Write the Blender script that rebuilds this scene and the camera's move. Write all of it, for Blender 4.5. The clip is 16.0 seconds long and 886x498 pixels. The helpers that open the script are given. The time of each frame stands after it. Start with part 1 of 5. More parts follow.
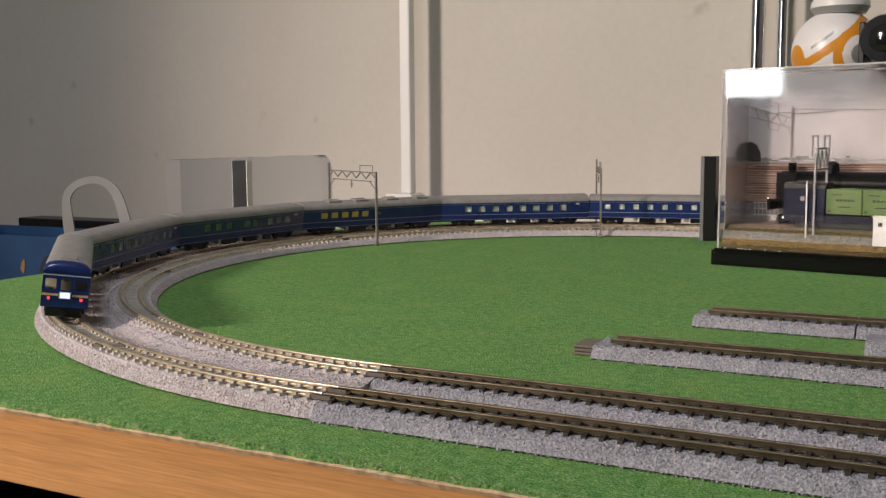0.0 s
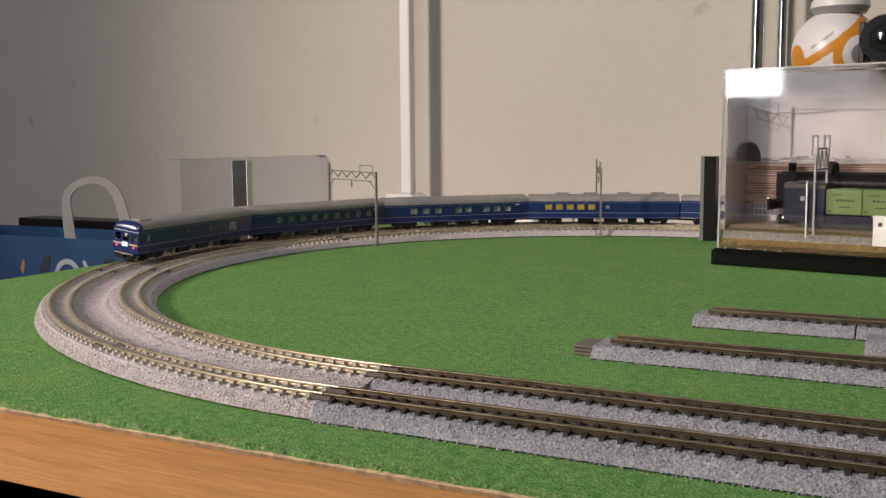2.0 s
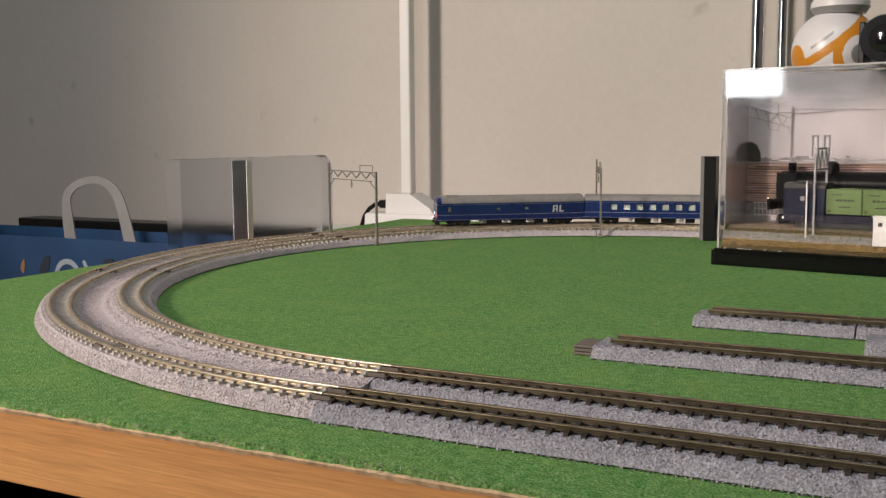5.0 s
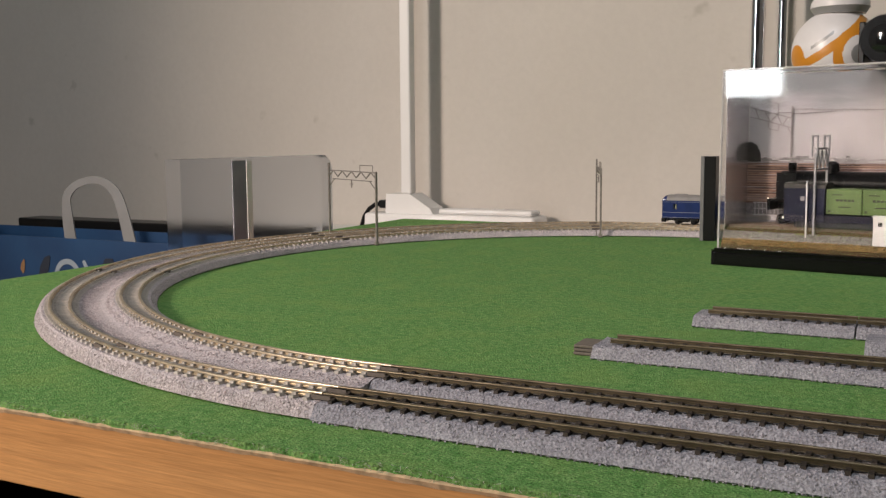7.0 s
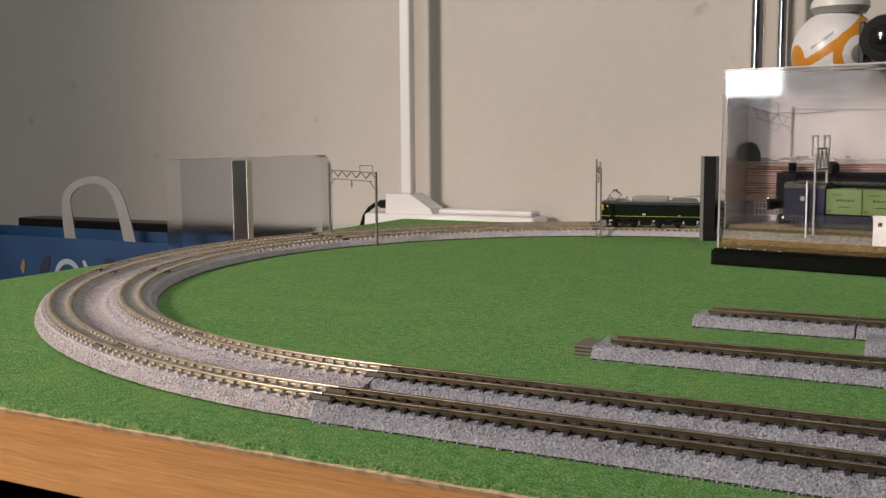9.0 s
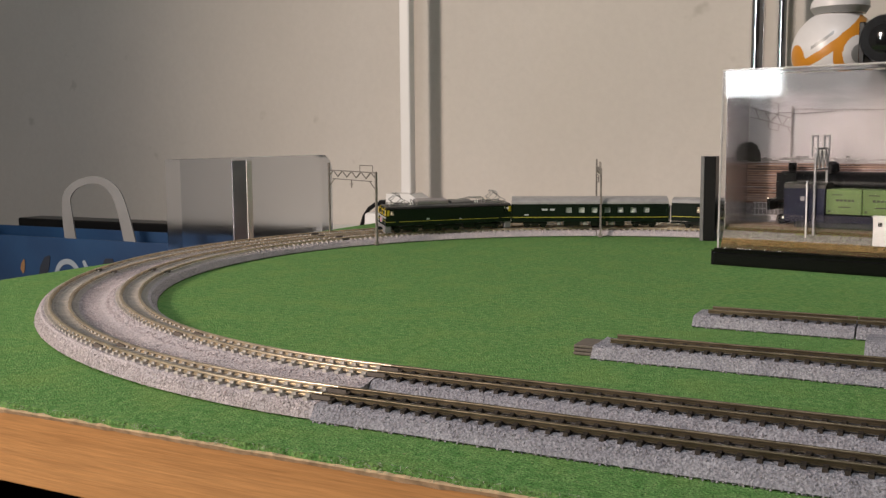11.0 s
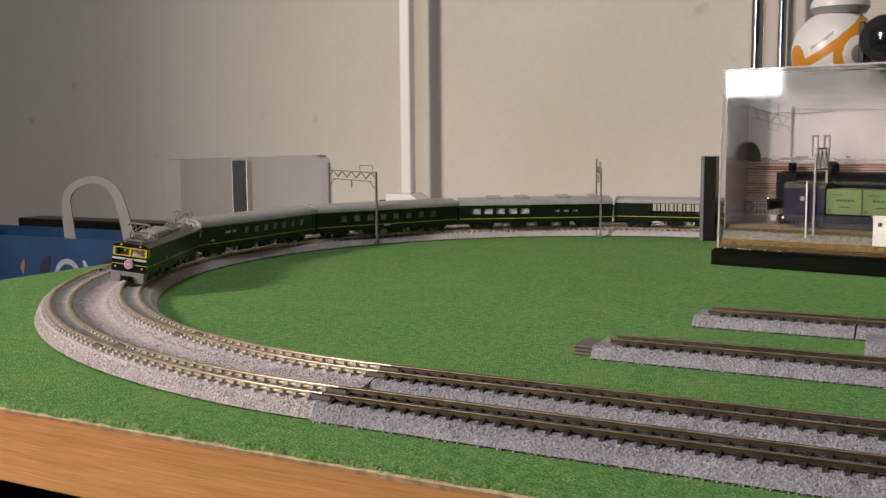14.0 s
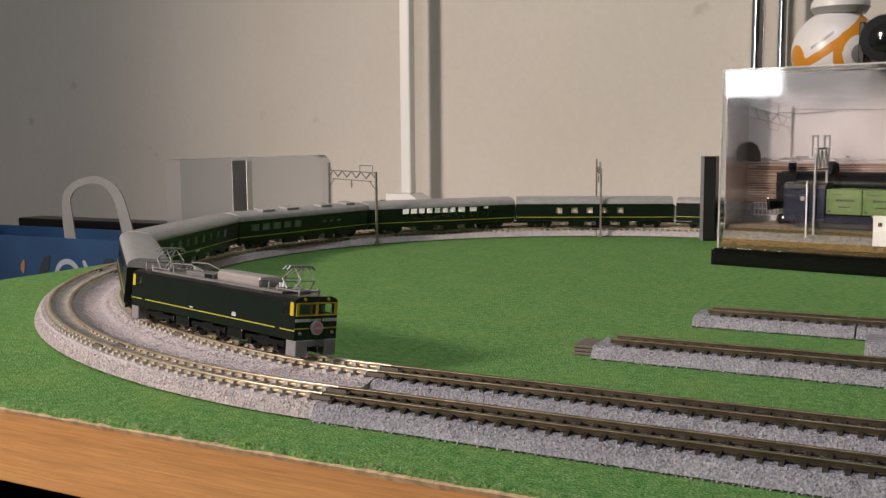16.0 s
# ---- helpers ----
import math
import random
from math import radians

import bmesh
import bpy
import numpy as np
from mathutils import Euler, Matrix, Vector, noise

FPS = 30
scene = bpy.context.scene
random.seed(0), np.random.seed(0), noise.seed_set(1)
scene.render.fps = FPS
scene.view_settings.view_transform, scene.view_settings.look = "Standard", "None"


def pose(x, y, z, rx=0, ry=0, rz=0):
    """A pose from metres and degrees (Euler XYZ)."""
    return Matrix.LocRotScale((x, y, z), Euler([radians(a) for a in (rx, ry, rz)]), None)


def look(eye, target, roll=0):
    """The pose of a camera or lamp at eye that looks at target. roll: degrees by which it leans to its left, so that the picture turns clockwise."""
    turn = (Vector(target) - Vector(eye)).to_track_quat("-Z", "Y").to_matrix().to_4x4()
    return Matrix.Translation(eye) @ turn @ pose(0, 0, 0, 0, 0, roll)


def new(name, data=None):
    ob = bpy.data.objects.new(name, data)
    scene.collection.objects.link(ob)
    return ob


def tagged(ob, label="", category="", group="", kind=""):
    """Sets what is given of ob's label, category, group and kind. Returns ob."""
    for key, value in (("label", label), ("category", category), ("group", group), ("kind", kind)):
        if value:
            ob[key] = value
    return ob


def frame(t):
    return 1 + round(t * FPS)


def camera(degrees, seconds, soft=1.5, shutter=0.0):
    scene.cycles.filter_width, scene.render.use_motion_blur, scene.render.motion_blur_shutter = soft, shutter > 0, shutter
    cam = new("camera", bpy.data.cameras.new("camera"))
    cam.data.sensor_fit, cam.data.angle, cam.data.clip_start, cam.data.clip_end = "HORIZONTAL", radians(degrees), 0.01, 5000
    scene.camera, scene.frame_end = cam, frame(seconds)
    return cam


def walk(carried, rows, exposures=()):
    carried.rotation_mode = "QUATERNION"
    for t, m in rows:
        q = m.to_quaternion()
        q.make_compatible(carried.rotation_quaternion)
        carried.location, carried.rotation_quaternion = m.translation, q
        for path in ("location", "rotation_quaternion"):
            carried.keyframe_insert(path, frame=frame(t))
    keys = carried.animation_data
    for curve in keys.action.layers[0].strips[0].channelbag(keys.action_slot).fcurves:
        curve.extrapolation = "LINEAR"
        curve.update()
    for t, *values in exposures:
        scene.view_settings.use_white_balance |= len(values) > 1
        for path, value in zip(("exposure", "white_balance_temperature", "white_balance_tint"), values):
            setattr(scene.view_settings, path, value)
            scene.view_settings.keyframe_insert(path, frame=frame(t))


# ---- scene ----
cam = camera(47.95, 16.0, soft=1.35)
EYE = pose(0.17239, -0.57074, 0.08567) @ Matrix(((0.88826, -0.044338, 0.457194, 0), (0.459272, 0.102096, -0.882407, 0), (-0.007549, 0.993785, 0.11105, 0), (0, 0, 0, 1)))
walk(cam, [(0.0, EYE), (16.0, EYE)], exposures=[(0.0, 0.0), (4.0, 0.0), (6.5, -0.07), (9.0, -0.10), (12.5, -0.09), (14.0, -0.05), (16.0, -0.03)])

# ---- light ----
world = bpy.data.worlds.new("world")
scene.world = world
world.use_nodes = True
_nt = world.node_tree
_sky = _nt.nodes.new("ShaderNodeTexSky")
_sky.sky_type = 'NISHITA'
_sky.sun_disc = False
_sky.sun_elevation, _sky.sun_rotation = radians(40), radians(120)
_bg = _nt.nodes["Background"]
_bg.inputs[1].default_value = 0.12
_nt.links.new(_sky.outputs[0], _bg.inputs[0])


def lamp(name, kind, at, target, energy, color, **more):
    data = bpy.data.lights.new(name, kind)
    data.energy, data.color = energy, color
    ob = new(name, data)
    ob.matrix_world = look(at, target)
    return data


# lamp in front of the desk, to the left, behind the camera
_d = lamp("work_lamp_light", 'SPOT', (-1.05, -1.62, 0.76), (-0.07, 0.27, 0.05), 150, (1.0, 0.828, 0.708))
_d.spot_size, _d.spot_blend, _d.shadow_soft_size = radians(49), 1.0, 0.12
# daylight in the opening of the window behind the camera
_d = lamp("window_light", 'AREA', (-1.517, -2.47, 0.53), (-1.517, 0.0, 0.53), 9, (0.90, 0.96, 1.0))
_d.shape, _d.size, _d.size_y = 'RECTANGLE', 0.22, 0.53
# added overhead fill that lifts the shadows on the ground; no known lamp there
_d = lamp("overhead_fill_light", 'AREA', (0.0, -0.9, 1.60), (0.0, -0.9, 0.0), 10, (0.92, 0.96, 1.0))
_d.shape, _d.size = 'DISK', 0.5


# ---- materials ----
def mat(name, color, rough=0.5, metal=0.0, var=0.12, scale=60.0, bump=0.0, bscale=None, second=None, spec=0.5, stretch=(1, 1, 1), fine=0.0, fscale=900.0, rnd=0.0, coat=0.0):
    """Two scales of colour variation, optional bump, in the object's own metres."""
    m = bpy.data.materials.new(name)
    m.use_nodes = True
    nt = m.node_tree
    N, L = nt.nodes, nt.links
    b = N["Principled BSDF"]
    b.inputs["Roughness"].default_value = rough
    b.inputs["Metallic"].default_value = metal
    b.inputs["Specular IOR Level"].default_value = spec
    b.inputs["Coat Weight"].default_value = coat
    tc = N.new("ShaderNodeTexCoord")
    mp = N.new("ShaderNodeMapping")
    mp.inputs["Scale"].default_value = stretch
    L.new(tc.outputs["Object"], mp.inputs["Vector"])
    n1 = N.new("ShaderNodeTexNoise")
    n1.inputs["Scale"].default_value, n1.inputs["Detail"].default_value = scale, 4
    L.new(mp.outputs[0], n1.inputs["Vector"])
    mix = N.new("ShaderNodeMix")
    mix.data_type = 'RGBA'
    sec = second if second else tuple(c * (1 - 2 * var) for c in color)
    mix.inputs[6].default_value, mix.inputs[7].default_value = (*color, 1), (*sec, 1)
    rp = N.new("ShaderNodeMapRange")
    rp.inputs[1].default_value, rp.inputs[2].default_value = 0.35, 0.65
    L.new(n1.outputs["Fac"], rp.inputs[0])
    L.new(rp.outputs[0], mix.inputs[0])
    col = mix.outputs[2]
    if fine > 0:
        n2 = N.new("ShaderNodeTexNoise")
        n2.inputs["Scale"].default_value, n2.inputs["Detail"].default_value = fscale, 3
        L.new(mp.outputs[0], n2.inputs["Vector"])
        r2 = N.new("ShaderNodeMapRange")
        r2.inputs[1].default_value, r2.inputs[2].default_value = 0.3, 0.7
        r2.inputs[3].default_value, r2.inputs[4].default_value = 1 - fine, 1 + fine
        L.new(n2.outputs["Fac"], r2.inputs[0])
        mu = N.new("ShaderNodeVectorMath")
        mu.operation = 'SCALE'
        L.new(col, mu.inputs[0])
        L.new(r2.outputs[0], mu.inputs[3])
        col = mu.outputs[0]
    if rnd > 0:
        oi = N.new("ShaderNodeObjectInfo")
        r3 = N.new("ShaderNodeMapRange")
        r3.inputs[3].default_value, r3.inputs[4].default_value = 1 - rnd, 1 + rnd
        L.new(oi.outputs["Random"], r3.inputs[0])
        mu = N.new("ShaderNodeVectorMath")
        mu.operation = 'SCALE'
        L.new(col, mu.inputs[0])
        L.new(r3.outputs[0], mu.inputs[3])
        col = mu.outputs[0]
    L.new(col, b.inputs["Base Color"])
    if bump > 0:
        n3 = N.new("ShaderNodeTexNoise")
        n3.inputs["Scale"].default_value, n3.inputs["Detail"].default_value = bscale or scale * 4, 5
        L.new(mp.outputs[0], n3.inputs["Vector"])
        bp = N.new("ShaderNodeBump")
        bp.inputs["Strength"].default_value = 1.0
        bp.inputs["Distance"].default_value = bump
        L.new(n3.outputs["Fac"], bp.inputs["Height"])
        L.new(bp.outputs[0], b.inputs["Normal"])
    return m


def glow(name, color, strength):
    m = mat(name, color, 0.4)
    b = m.node_tree.nodes["Principled BSDF"]
    b.inputs["Emission Color"].default_value = (*color, 1)
    b.inputs["Emission Strength"].default_value = strength
    return m


def glass(name, color, rough=0.02, ior=1.45):
    m = bpy.data.materials.new(name)
    m.use_nodes = True
    b = m.node_tree.nodes["Principled BSDF"]
    b.inputs["Base Color"].default_value = (*color, 1)
    b.inputs["Roughness"].default_value = rough
    b.inputs["IOR"].default_value = ior
    b.inputs["Transmission Weight"].default_value = 1.0
    return m


def extra(m, factor, color):
    """Mixes a further colour into a material by a factor socket."""
    g = m.node_tree
    b = g.nodes["Principled BSDF"]
    mix = g.nodes.new("ShaderNodeMix")
    mix.data_type = 'RGBA'
    g.links.new(factor, mix.inputs[0])
    g.links.new(b.inputs["Base Color"].links[0].from_socket, mix.inputs[6])
    mix.inputs[7].default_value = (*color, 1)
    g.links.new(mix.outputs[2], b.inputs["Base Color"])


def patches(m, scale, low, high, strength, stretch=(1, 1, 1)):
    """A noise that rises from 0 to strength between low and high."""
    g = m.node_tree
    tc, mp, no, rg = (g.nodes.new("ShaderNode" + k) for k in ("TexCoord", "Mapping", "TexNoise", "MapRange"))
    mp.inputs["Scale"].default_value = stretch
    no.inputs["Scale"].default_value, no.inputs["Detail"].default_value = scale, 3
    rg.inputs[1].default_value, rg.inputs[2].default_value, rg.inputs[4].default_value = low, high, strength
    g.links.new(tc.outputs["Object"], mp.inputs["Vector"])
    g.links.new(mp.outputs[0], no.inputs["Vector"])
    g.links.new(no.outputs["Fac"], rg.inputs[0])
    return rg.outputs[0]


def cloud_print():
    """The printed sky: pale pinkish grey below, slate cloud towards its top edge."""
    m = mat("photo_sky", (0.31, 0.287, 0.298), 0.7, spec=0.1, scale=14, var=0.04, stretch=(0.4, 1, 2))
    g = m.node_tree
    tc, sep, rg, add = (g.nodes.new("ShaderNode" + k) for k in ("TexCoord", "SeparateXYZ", "MapRange", "Math"))
    g.links.new(tc.outputs["Object"], sep.inputs[0])
    wob = patches(m, 30, 0.3, 0.7, 0.014, (0.5, 1, 2.5))
    g.links.new(sep.outputs[2], add.inputs[0])
    g.links.new(wob, add.inputs[1])
    rg.inputs[1].default_value, rg.inputs[2].default_value, rg.inputs[4].default_value = 0.112, 0.124, 0.85
    g.links.new(add.outputs[0], rg.inputs[0])
    extra(m, rg.outputs[0], (0.15, 0.155, 0.165))
    return m


M_WALL = mat("wallpaper", (0.585, 0.548, 0.503), 0.85, scale=5, var=0.025, fine=0.02, fscale=160, bump=0.00015, bscale=260)
# assumed dark tone for the unseen wall, to weaken reflections and bounce light
M_SHADEWALL = mat("unseen_dark_wall", (0.12, 0.112, 0.105), 0.9, scale=14, var=0.12, stretch=(3, 1, 0.3))
M_PLASTER = mat("plaster", (0.70, 0.69, 0.66), 0.9, scale=3, var=0.03)
extra(M_WALL, patches(M_WALL, 22, 0.70, 0.76, 0.5), (0.34, 0.315, 0.27))
extra(M_WALL, patches(M_WALL, 7, 0.42, 0.68, 0.16, (1, 1, 0.18)), (0.49, 0.44, 0.37))
M_FLOOR = mat("floor_wood", (0.30, 0.19, 0.10), 0.45, scale=6, var=0.15, stretch=(1, 8, 1))
M_WHITE = mat("white_plastic", (0.78, 0.77, 0.76), 0.4, scale=20, var=0.02)
M_MAT = mat("green_flock", (0.180, 0.340, 0.110), 0.95, scale=300, second=(0.096, 0.245, 0.064), fine=0.5, fscale=1300, bump=0.0009, bscale=1000, spec=0.15)
M_WOOD = mat("orange_wood", (0.60, 0.305, 0.115), 0.40, scale=5, second=(0.53, 0.262, 0.094), fine=0.13, fscale=70, stretch=(1.0, 7, 22), bump=0.0001, bscale=60)
extra(M_MAT, patches(M_MAT, 45, 0.45, 0.70, 0.32), (0.25, 0.36, 0.10))
extra(M_MAT, patches(M_MAT, 620, 0.64, 0.70, 0.55), (0.42, 0.47, 0.22))
extra(M_WOOD, patches(M_WOOD, 26, 0.58, 0.66, 0.34, (0.8, 1, 30)), (0.33, 0.145, 0.045))
extra(M_WOOD, patches(M_WOOD, 7, 0.45, 0.62, 0.22, (0.7, 1, 9)), (0.66, 0.36, 0.15))
M_WOODRAW = mat("raw_wood_edge", (0.74, 0.52, 0.32), 0.8, scale=300, var=0.2)
M_BALLAST = mat("grey_ballast", (0.37, 0.365, 0.405), 0.9, scale=150, second=(0.29, 0.285, 0.325), fine=0.42, fscale=1500, bump=0.0012, bscale=1000, spec=0.2)
M_BALLAST2 = mat("pale_ballast", (0.60, 0.535, 0.550), 0.9, scale=140, second=(0.50, 0.455, 0.48), fine=0.30, fscale=1300, bump=0.0011, bscale=1000, spec=0.2)
M_RAIL2 = mat("bright_nickel_rail", (0.74, 0.63, 0.47), 0.36, 0.75, scale=120, var=0.15)
M_RAIL = mat("dull_brown_rail", (0.19, 0.155, 0.105), 0.42, 0.8, scale=120, second=(0.115, 0.095, 0.06))
M_TIE = mat("dark_wood_sleeper", (0.045, 0.035, 0.028), 0.6, scale=800, var=0.25, rnd=0.2)
M_TIE2 = mat("concrete_sleeper", (0.56, 0.52, 0.475), 0.7, scale=800, var=0.15, rnd=0.1)
M_JOIN = mat("brown_plastic_joiner", (0.15, 0.125, 0.105), 0.6, scale=500)
M_BLUE = mat("blue_paint", (0.012, 0.028, 0.135), 0.26, scale=160, var=0.1, coat=0.15)
M_GREEN = mat("dark_green_paint", (0.0060, 0.0105, 0.0085), 0.26, scale=160, var=0.12, coat=0.1, spec=0.35)
M_ROOF = mat("grey_roof", (0.29, 0.275, 0.27), 0.6, scale=200, var=0.1)
M_ROOFG = mat("silver_roof", (0.36, 0.355, 0.36), 0.36, scale=200, var=0.08)
M_BLACK = mat("black_underframe", (0.006, 0.006, 0.0065), 0.3, scale=400, var=0.2)
M_GREYBOX = mat("light_grey_underframe", (0.36, 0.36, 0.35), 0.5, scale=300)
M_YELLOW = mat("yellow_paint", (0.62, 0.46, 0.03), 0.4, scale=300, var=0.06)
M_LINE = mat("gold_line", (0.46, 0.43, 0.05), 0.45, scale=300, var=0.1)
M_SILVER = mat("silver_line", (0.55, 0.57, 0.60), 0.35, scale=300, var=0.06)
M_SILVERDIM = mat("dull_silver_line", (0.25, 0.28, 0.36), 0.4, scale=300, var=0.1)
M_GOLD = mat("gold_band", (0.55, 0.42, 0.22), 0.4, scale=300, var=0.06)
M_DECK = mat("dull_roof_deck", (0.17, 0.165, 0.165), 0.5, scale=200, var=0.12)
M_MONITOR = mat("pale_roof_monitor", (0.36, 0.325, 0.325), 0.35, scale=200, var=0.06)
M_SKIRT = mat("grey_skirt", (0.24, 0.24, 0.25), 0.5, scale=400, var=0.08)
M_PANTO = mat("pantograph_metal", (0.42, 0.42, 0.42), 0.4, 0.6, scale=500)
M_CURTAIN = mat("cream_interior", (0.62, 0.55, 0.40), 0.7, scale=300, var=0.1)
M_PINKDISC = mat("pink_sign", (0.62, 0.24, 0.36), 0.4, scale=800, var=0.05)
M_PANE = glass("window_pane", (0.90, 0.93, 0.92), 0.05)
M_LITPANE = glow("lit_yellow_pane", (0.40, 0.29, 0.05), 0.09)
M_SIGN = glow("lit_white_sign", (0.62, 0.72, 1.0), 1.3)
M_TAIL = glow("red_tail_lamp", (1.0, 0.05, 0.08), 1.2)
M_HEAD = glow("lit_headlamp", (1.0, 0.92, 0.75), 2.0)
M_STEEL = mat("mast_grey", (0.27, 0.245, 0.225), 0.5, 0.2, scale=300, var=0.15)
M_CHROME = mat("chrome", (0.85, 0.85, 0.86), 0.06, 1.0, scale=20, var=0.02)
M_CASEBASE = mat("black_gloss_base", (0.003, 0.0028, 0.0028), 0.14, scale=50, var=0.1, spec=0.3)
# mirror surface standing in for the backdrop's reflection in the clear side pane
M_PANEMIRROR = mat("pane_reflection_mirror", (0.74, 0.71, 0.71), 0.16, 0.85, scale=30, var=0.05)
M_ACRYL = glass("clear_acrylic", (0.985, 0.985, 0.985), 0.03, 1.49)
M_FROST = glass("frosted_plastic", (0.72, 0.745, 0.785), 0.30, 1.07)
M_BAG = mat("blue_paper_bag", (0.014, 0.064, 0.165), 0.45, scale=9, second=(0.009, 0.040, 0.115), bump=0.002, bscale=14)
M_BAGDARK = mat("dark_print", (0.012, 0.02, 0.04), 0.6, scale=30)
M_BAGPALE = mat("pale_print", (0.30, 0.36, 0.42), 0.6, scale=30)
M_BAGORANGE = mat("orange_print", (0.30, 0.16, 0.07), 0.6, scale=30)
M_HANDLE = mat("white_handle", (0.225, 0.23, 0.235), 0.6, scale=40, var=0.06)
M_DARK = mat("black_plastic", (0.006, 0.006, 0.0065), 0.32, scale=30, var=0.2, spec=0.25)
M_GRAVEL = mat("diorama_gravel", (0.15, 0.14, 0.137), 0.9, spec=0.1, scale=600, second=(0.07, 0.066, 0.063), fine=0.5, fscale=1800, bump=0.001, bscale=1200)
M_SAND = mat("diorama_sand", (0.055, 0.033, 0.014), 0.9, spec=0.1, scale=300, second=(0.03, 0.018, 0.009), fine=0.4, fscale=1500)
M_RUST = mat("rust_rail", (0.065, 0.038, 0.018), 0.6, scale=300)
M_LIME = mat("lime_green_container", (0.066, 0.105, 0.027), 0.28, scale=200, var=0.06)
M_STEAM = mat("steam_black", (0.003, 0.003, 0.0034), 0.3, spec=0.08, scale=300, var=0.2)
M_NAVY = mat("navy_wagon", (0.003, 0.004, 0.015), 0.5, spec=0.12, scale=200, var=0.1)
M_PHSKY = cloud_print()
M_PHSKYPALE = mat("photo_pale_print", (0.34, 0.32, 0.33), 0.7, spec=0.1, scale=200, var=0.1)
M_PHFAR = mat("photo_town", (0.25, 0.23, 0.24), 0.7, spec=0.1, scale=140, second=(0.13, 0.12, 0.12), stretch=(0.5, 1, 1.6))
M_PHRAIL = mat("photo_rust", (0.085, 0.04, 0.027), 0.7, spec=0.1, scale=90, second=(0.19, 0.135, 0.12), fine=0.25, fscale=700, stretch=(0.15, 1, 2.2))
M_PHGREY = mat("photo_gravel", (0.14, 0.128, 0.13), 0.7, spec=0.1, scale=300, fine=0.3, fscale=1200)
M_PHDARK = mat("photo_dark", (0.035, 0.033, 0.03), 0.7, spec=0.1, scale=200)
M_TOYW = mat("toy_white", (0.72, 0.70, 0.70), 0.35, scale=60, var=0.04)
M_TOYO = mat("toy_orange", (0.62, 0.25, 0.02), 0.4, scale=60, var=0.06)
M_TOYG = mat("toy_grey", (0.33, 0.33, 0.33), 0.4, 0.3, scale=60, var=0.06)
M_POSTWHITE = mat("small_white_paint", (0.40, 0.39, 0.385), 0.5, scale=200, var=0.05)
M_INTERIOR = mat("pale_interior", (0.40, 0.42, 0.40), 0.7, scale=200, var=0.15)
M_INTERIOR2 = mat("warm_interior", (0.42, 0.33, 0.25), 0.7, scale=200, var=0.2)
M_SPINE = mat("grey_card", (0.26, 0.26, 0.31), 0.7, scale=30)
M_MASTGREY = mat("light_mast_grey", (0.17, 0.17, 0.175), 0.45, scale=200, var=0.08)
M_EDGE = mat("pale_acrylic_edge", (0.48, 0.46, 0.45), 0.25, scale=60, var=0.1)
M_PHMAST = mat("photo_mast", (0.20, 0.18, 0.18), 0.7, spec=0.1, scale=200)
M_PHLINE = mat("photo_rail_line", (0.30, 0.20, 0.15), 0.7, spec=0.1, scale=200)
M_TUFT = mat("olive_tuft", (0.15, 0.15, 0.05), 0.9, scale=600, var=0.3)
M_FRAY = mat("pale_fibre", (0.42, 0.46, 0.34), 0.9, scale=400, second=(0.10, 0.18, 0.06))
M_LENS = mat("lens_black", (0.008, 0.008, 0.009), 0.12, scale=60, var=0.1, coat=0.6)


def grain_mat(name, color, low, high):
    """Loose stones, each with a tone of its own."""
    m = mat(name, color, 0.9, scale=300, var=0.1, spec=0.2)
    g = m.node_tree
    geo, rng, mul = g.nodes.new("ShaderNodeNewGeometry"), g.nodes.new("ShaderNodeMapRange"), g.nodes.new("ShaderNodeVectorMath")
    rng.inputs[3].default_value, rng.inputs[4].default_value = low, high
    mul.operation = 'SCALE'
    src = g.nodes["Principled BSDF"].inputs["Base Color"].links[0].from_socket
    g.links.new(geo.outputs["Random Per Island"], rng.inputs[0])
    g.links.new(src, mul.inputs[0])
    g.links.new(rng.outputs[0], mul.inputs[3])
    g.links.new(mul.outputs[0], g.nodes["Principled BSDF"].inputs["Base Color"])
    return m


M_DIOGRAIN = grain_mat("diorama_grain", (0.20, 0.185, 0.188), 0.3, 1.7)
M_SANDGRAIN = grain_mat("sand_grain", (0.24, 0.15, 0.05), 0.2, 1.4)
M_GRAIN = grain_mat("ballast_grain", (0.43, 0.41, 0.455), 0.6, 1.25)
M_GRAIN2 = grain_mat("pale_ballast_grain", (0.60, 0.53, 0.545), 0.6, 1.25)


# ---- mesh helpers ----
def box(bm, x0, x1, y0, y1, z0, z1, bevel=0.0):
    r = bmesh.ops.create_cube(bm, size=1.0, matrix=Matrix.Translation(((x0 + x1) / 2, (y0 + y1) / 2, (z0 + z1) / 2)) @ Matrix.Diagonal((abs(x1 - x0), abs(y1 - y0), abs(z1 - z0), 1)))
    if bevel:
        es = list({e for v in r["verts"] for e in v.link_edges})
        bmesh.ops.bevel(bm, geom=es, offset=bevel, segments=2, affect='EDGES', profile=0.5)
    return bm


def rod(bm, a, b, r, seg=8, r2=None):
    a, b = Vector(a), Vector(b)
    d = b - a
    q = d.to_track_quat("Z", "Y").to_matrix().to_4x4()
    bmesh.ops.create_cone(bm, cap_ends=True, segments=seg, radius1=r, radius2=r if r2 is None else r2, depth=d.length, matrix=Matrix.Translation((a + b) / 2) @ q)
    return bm


def pipe(bm, pts, r, seg=8):
    for a, b in zip(pts, pts[1:]):
        rod(bm, a, b, r, seg)
    for p_ in pts[1:-1]:
        bmesh.ops.create_icosphere(bm, subdivisions=1, radius=r * 1.02, matrix=Matrix.Translation(p_))
    return bm


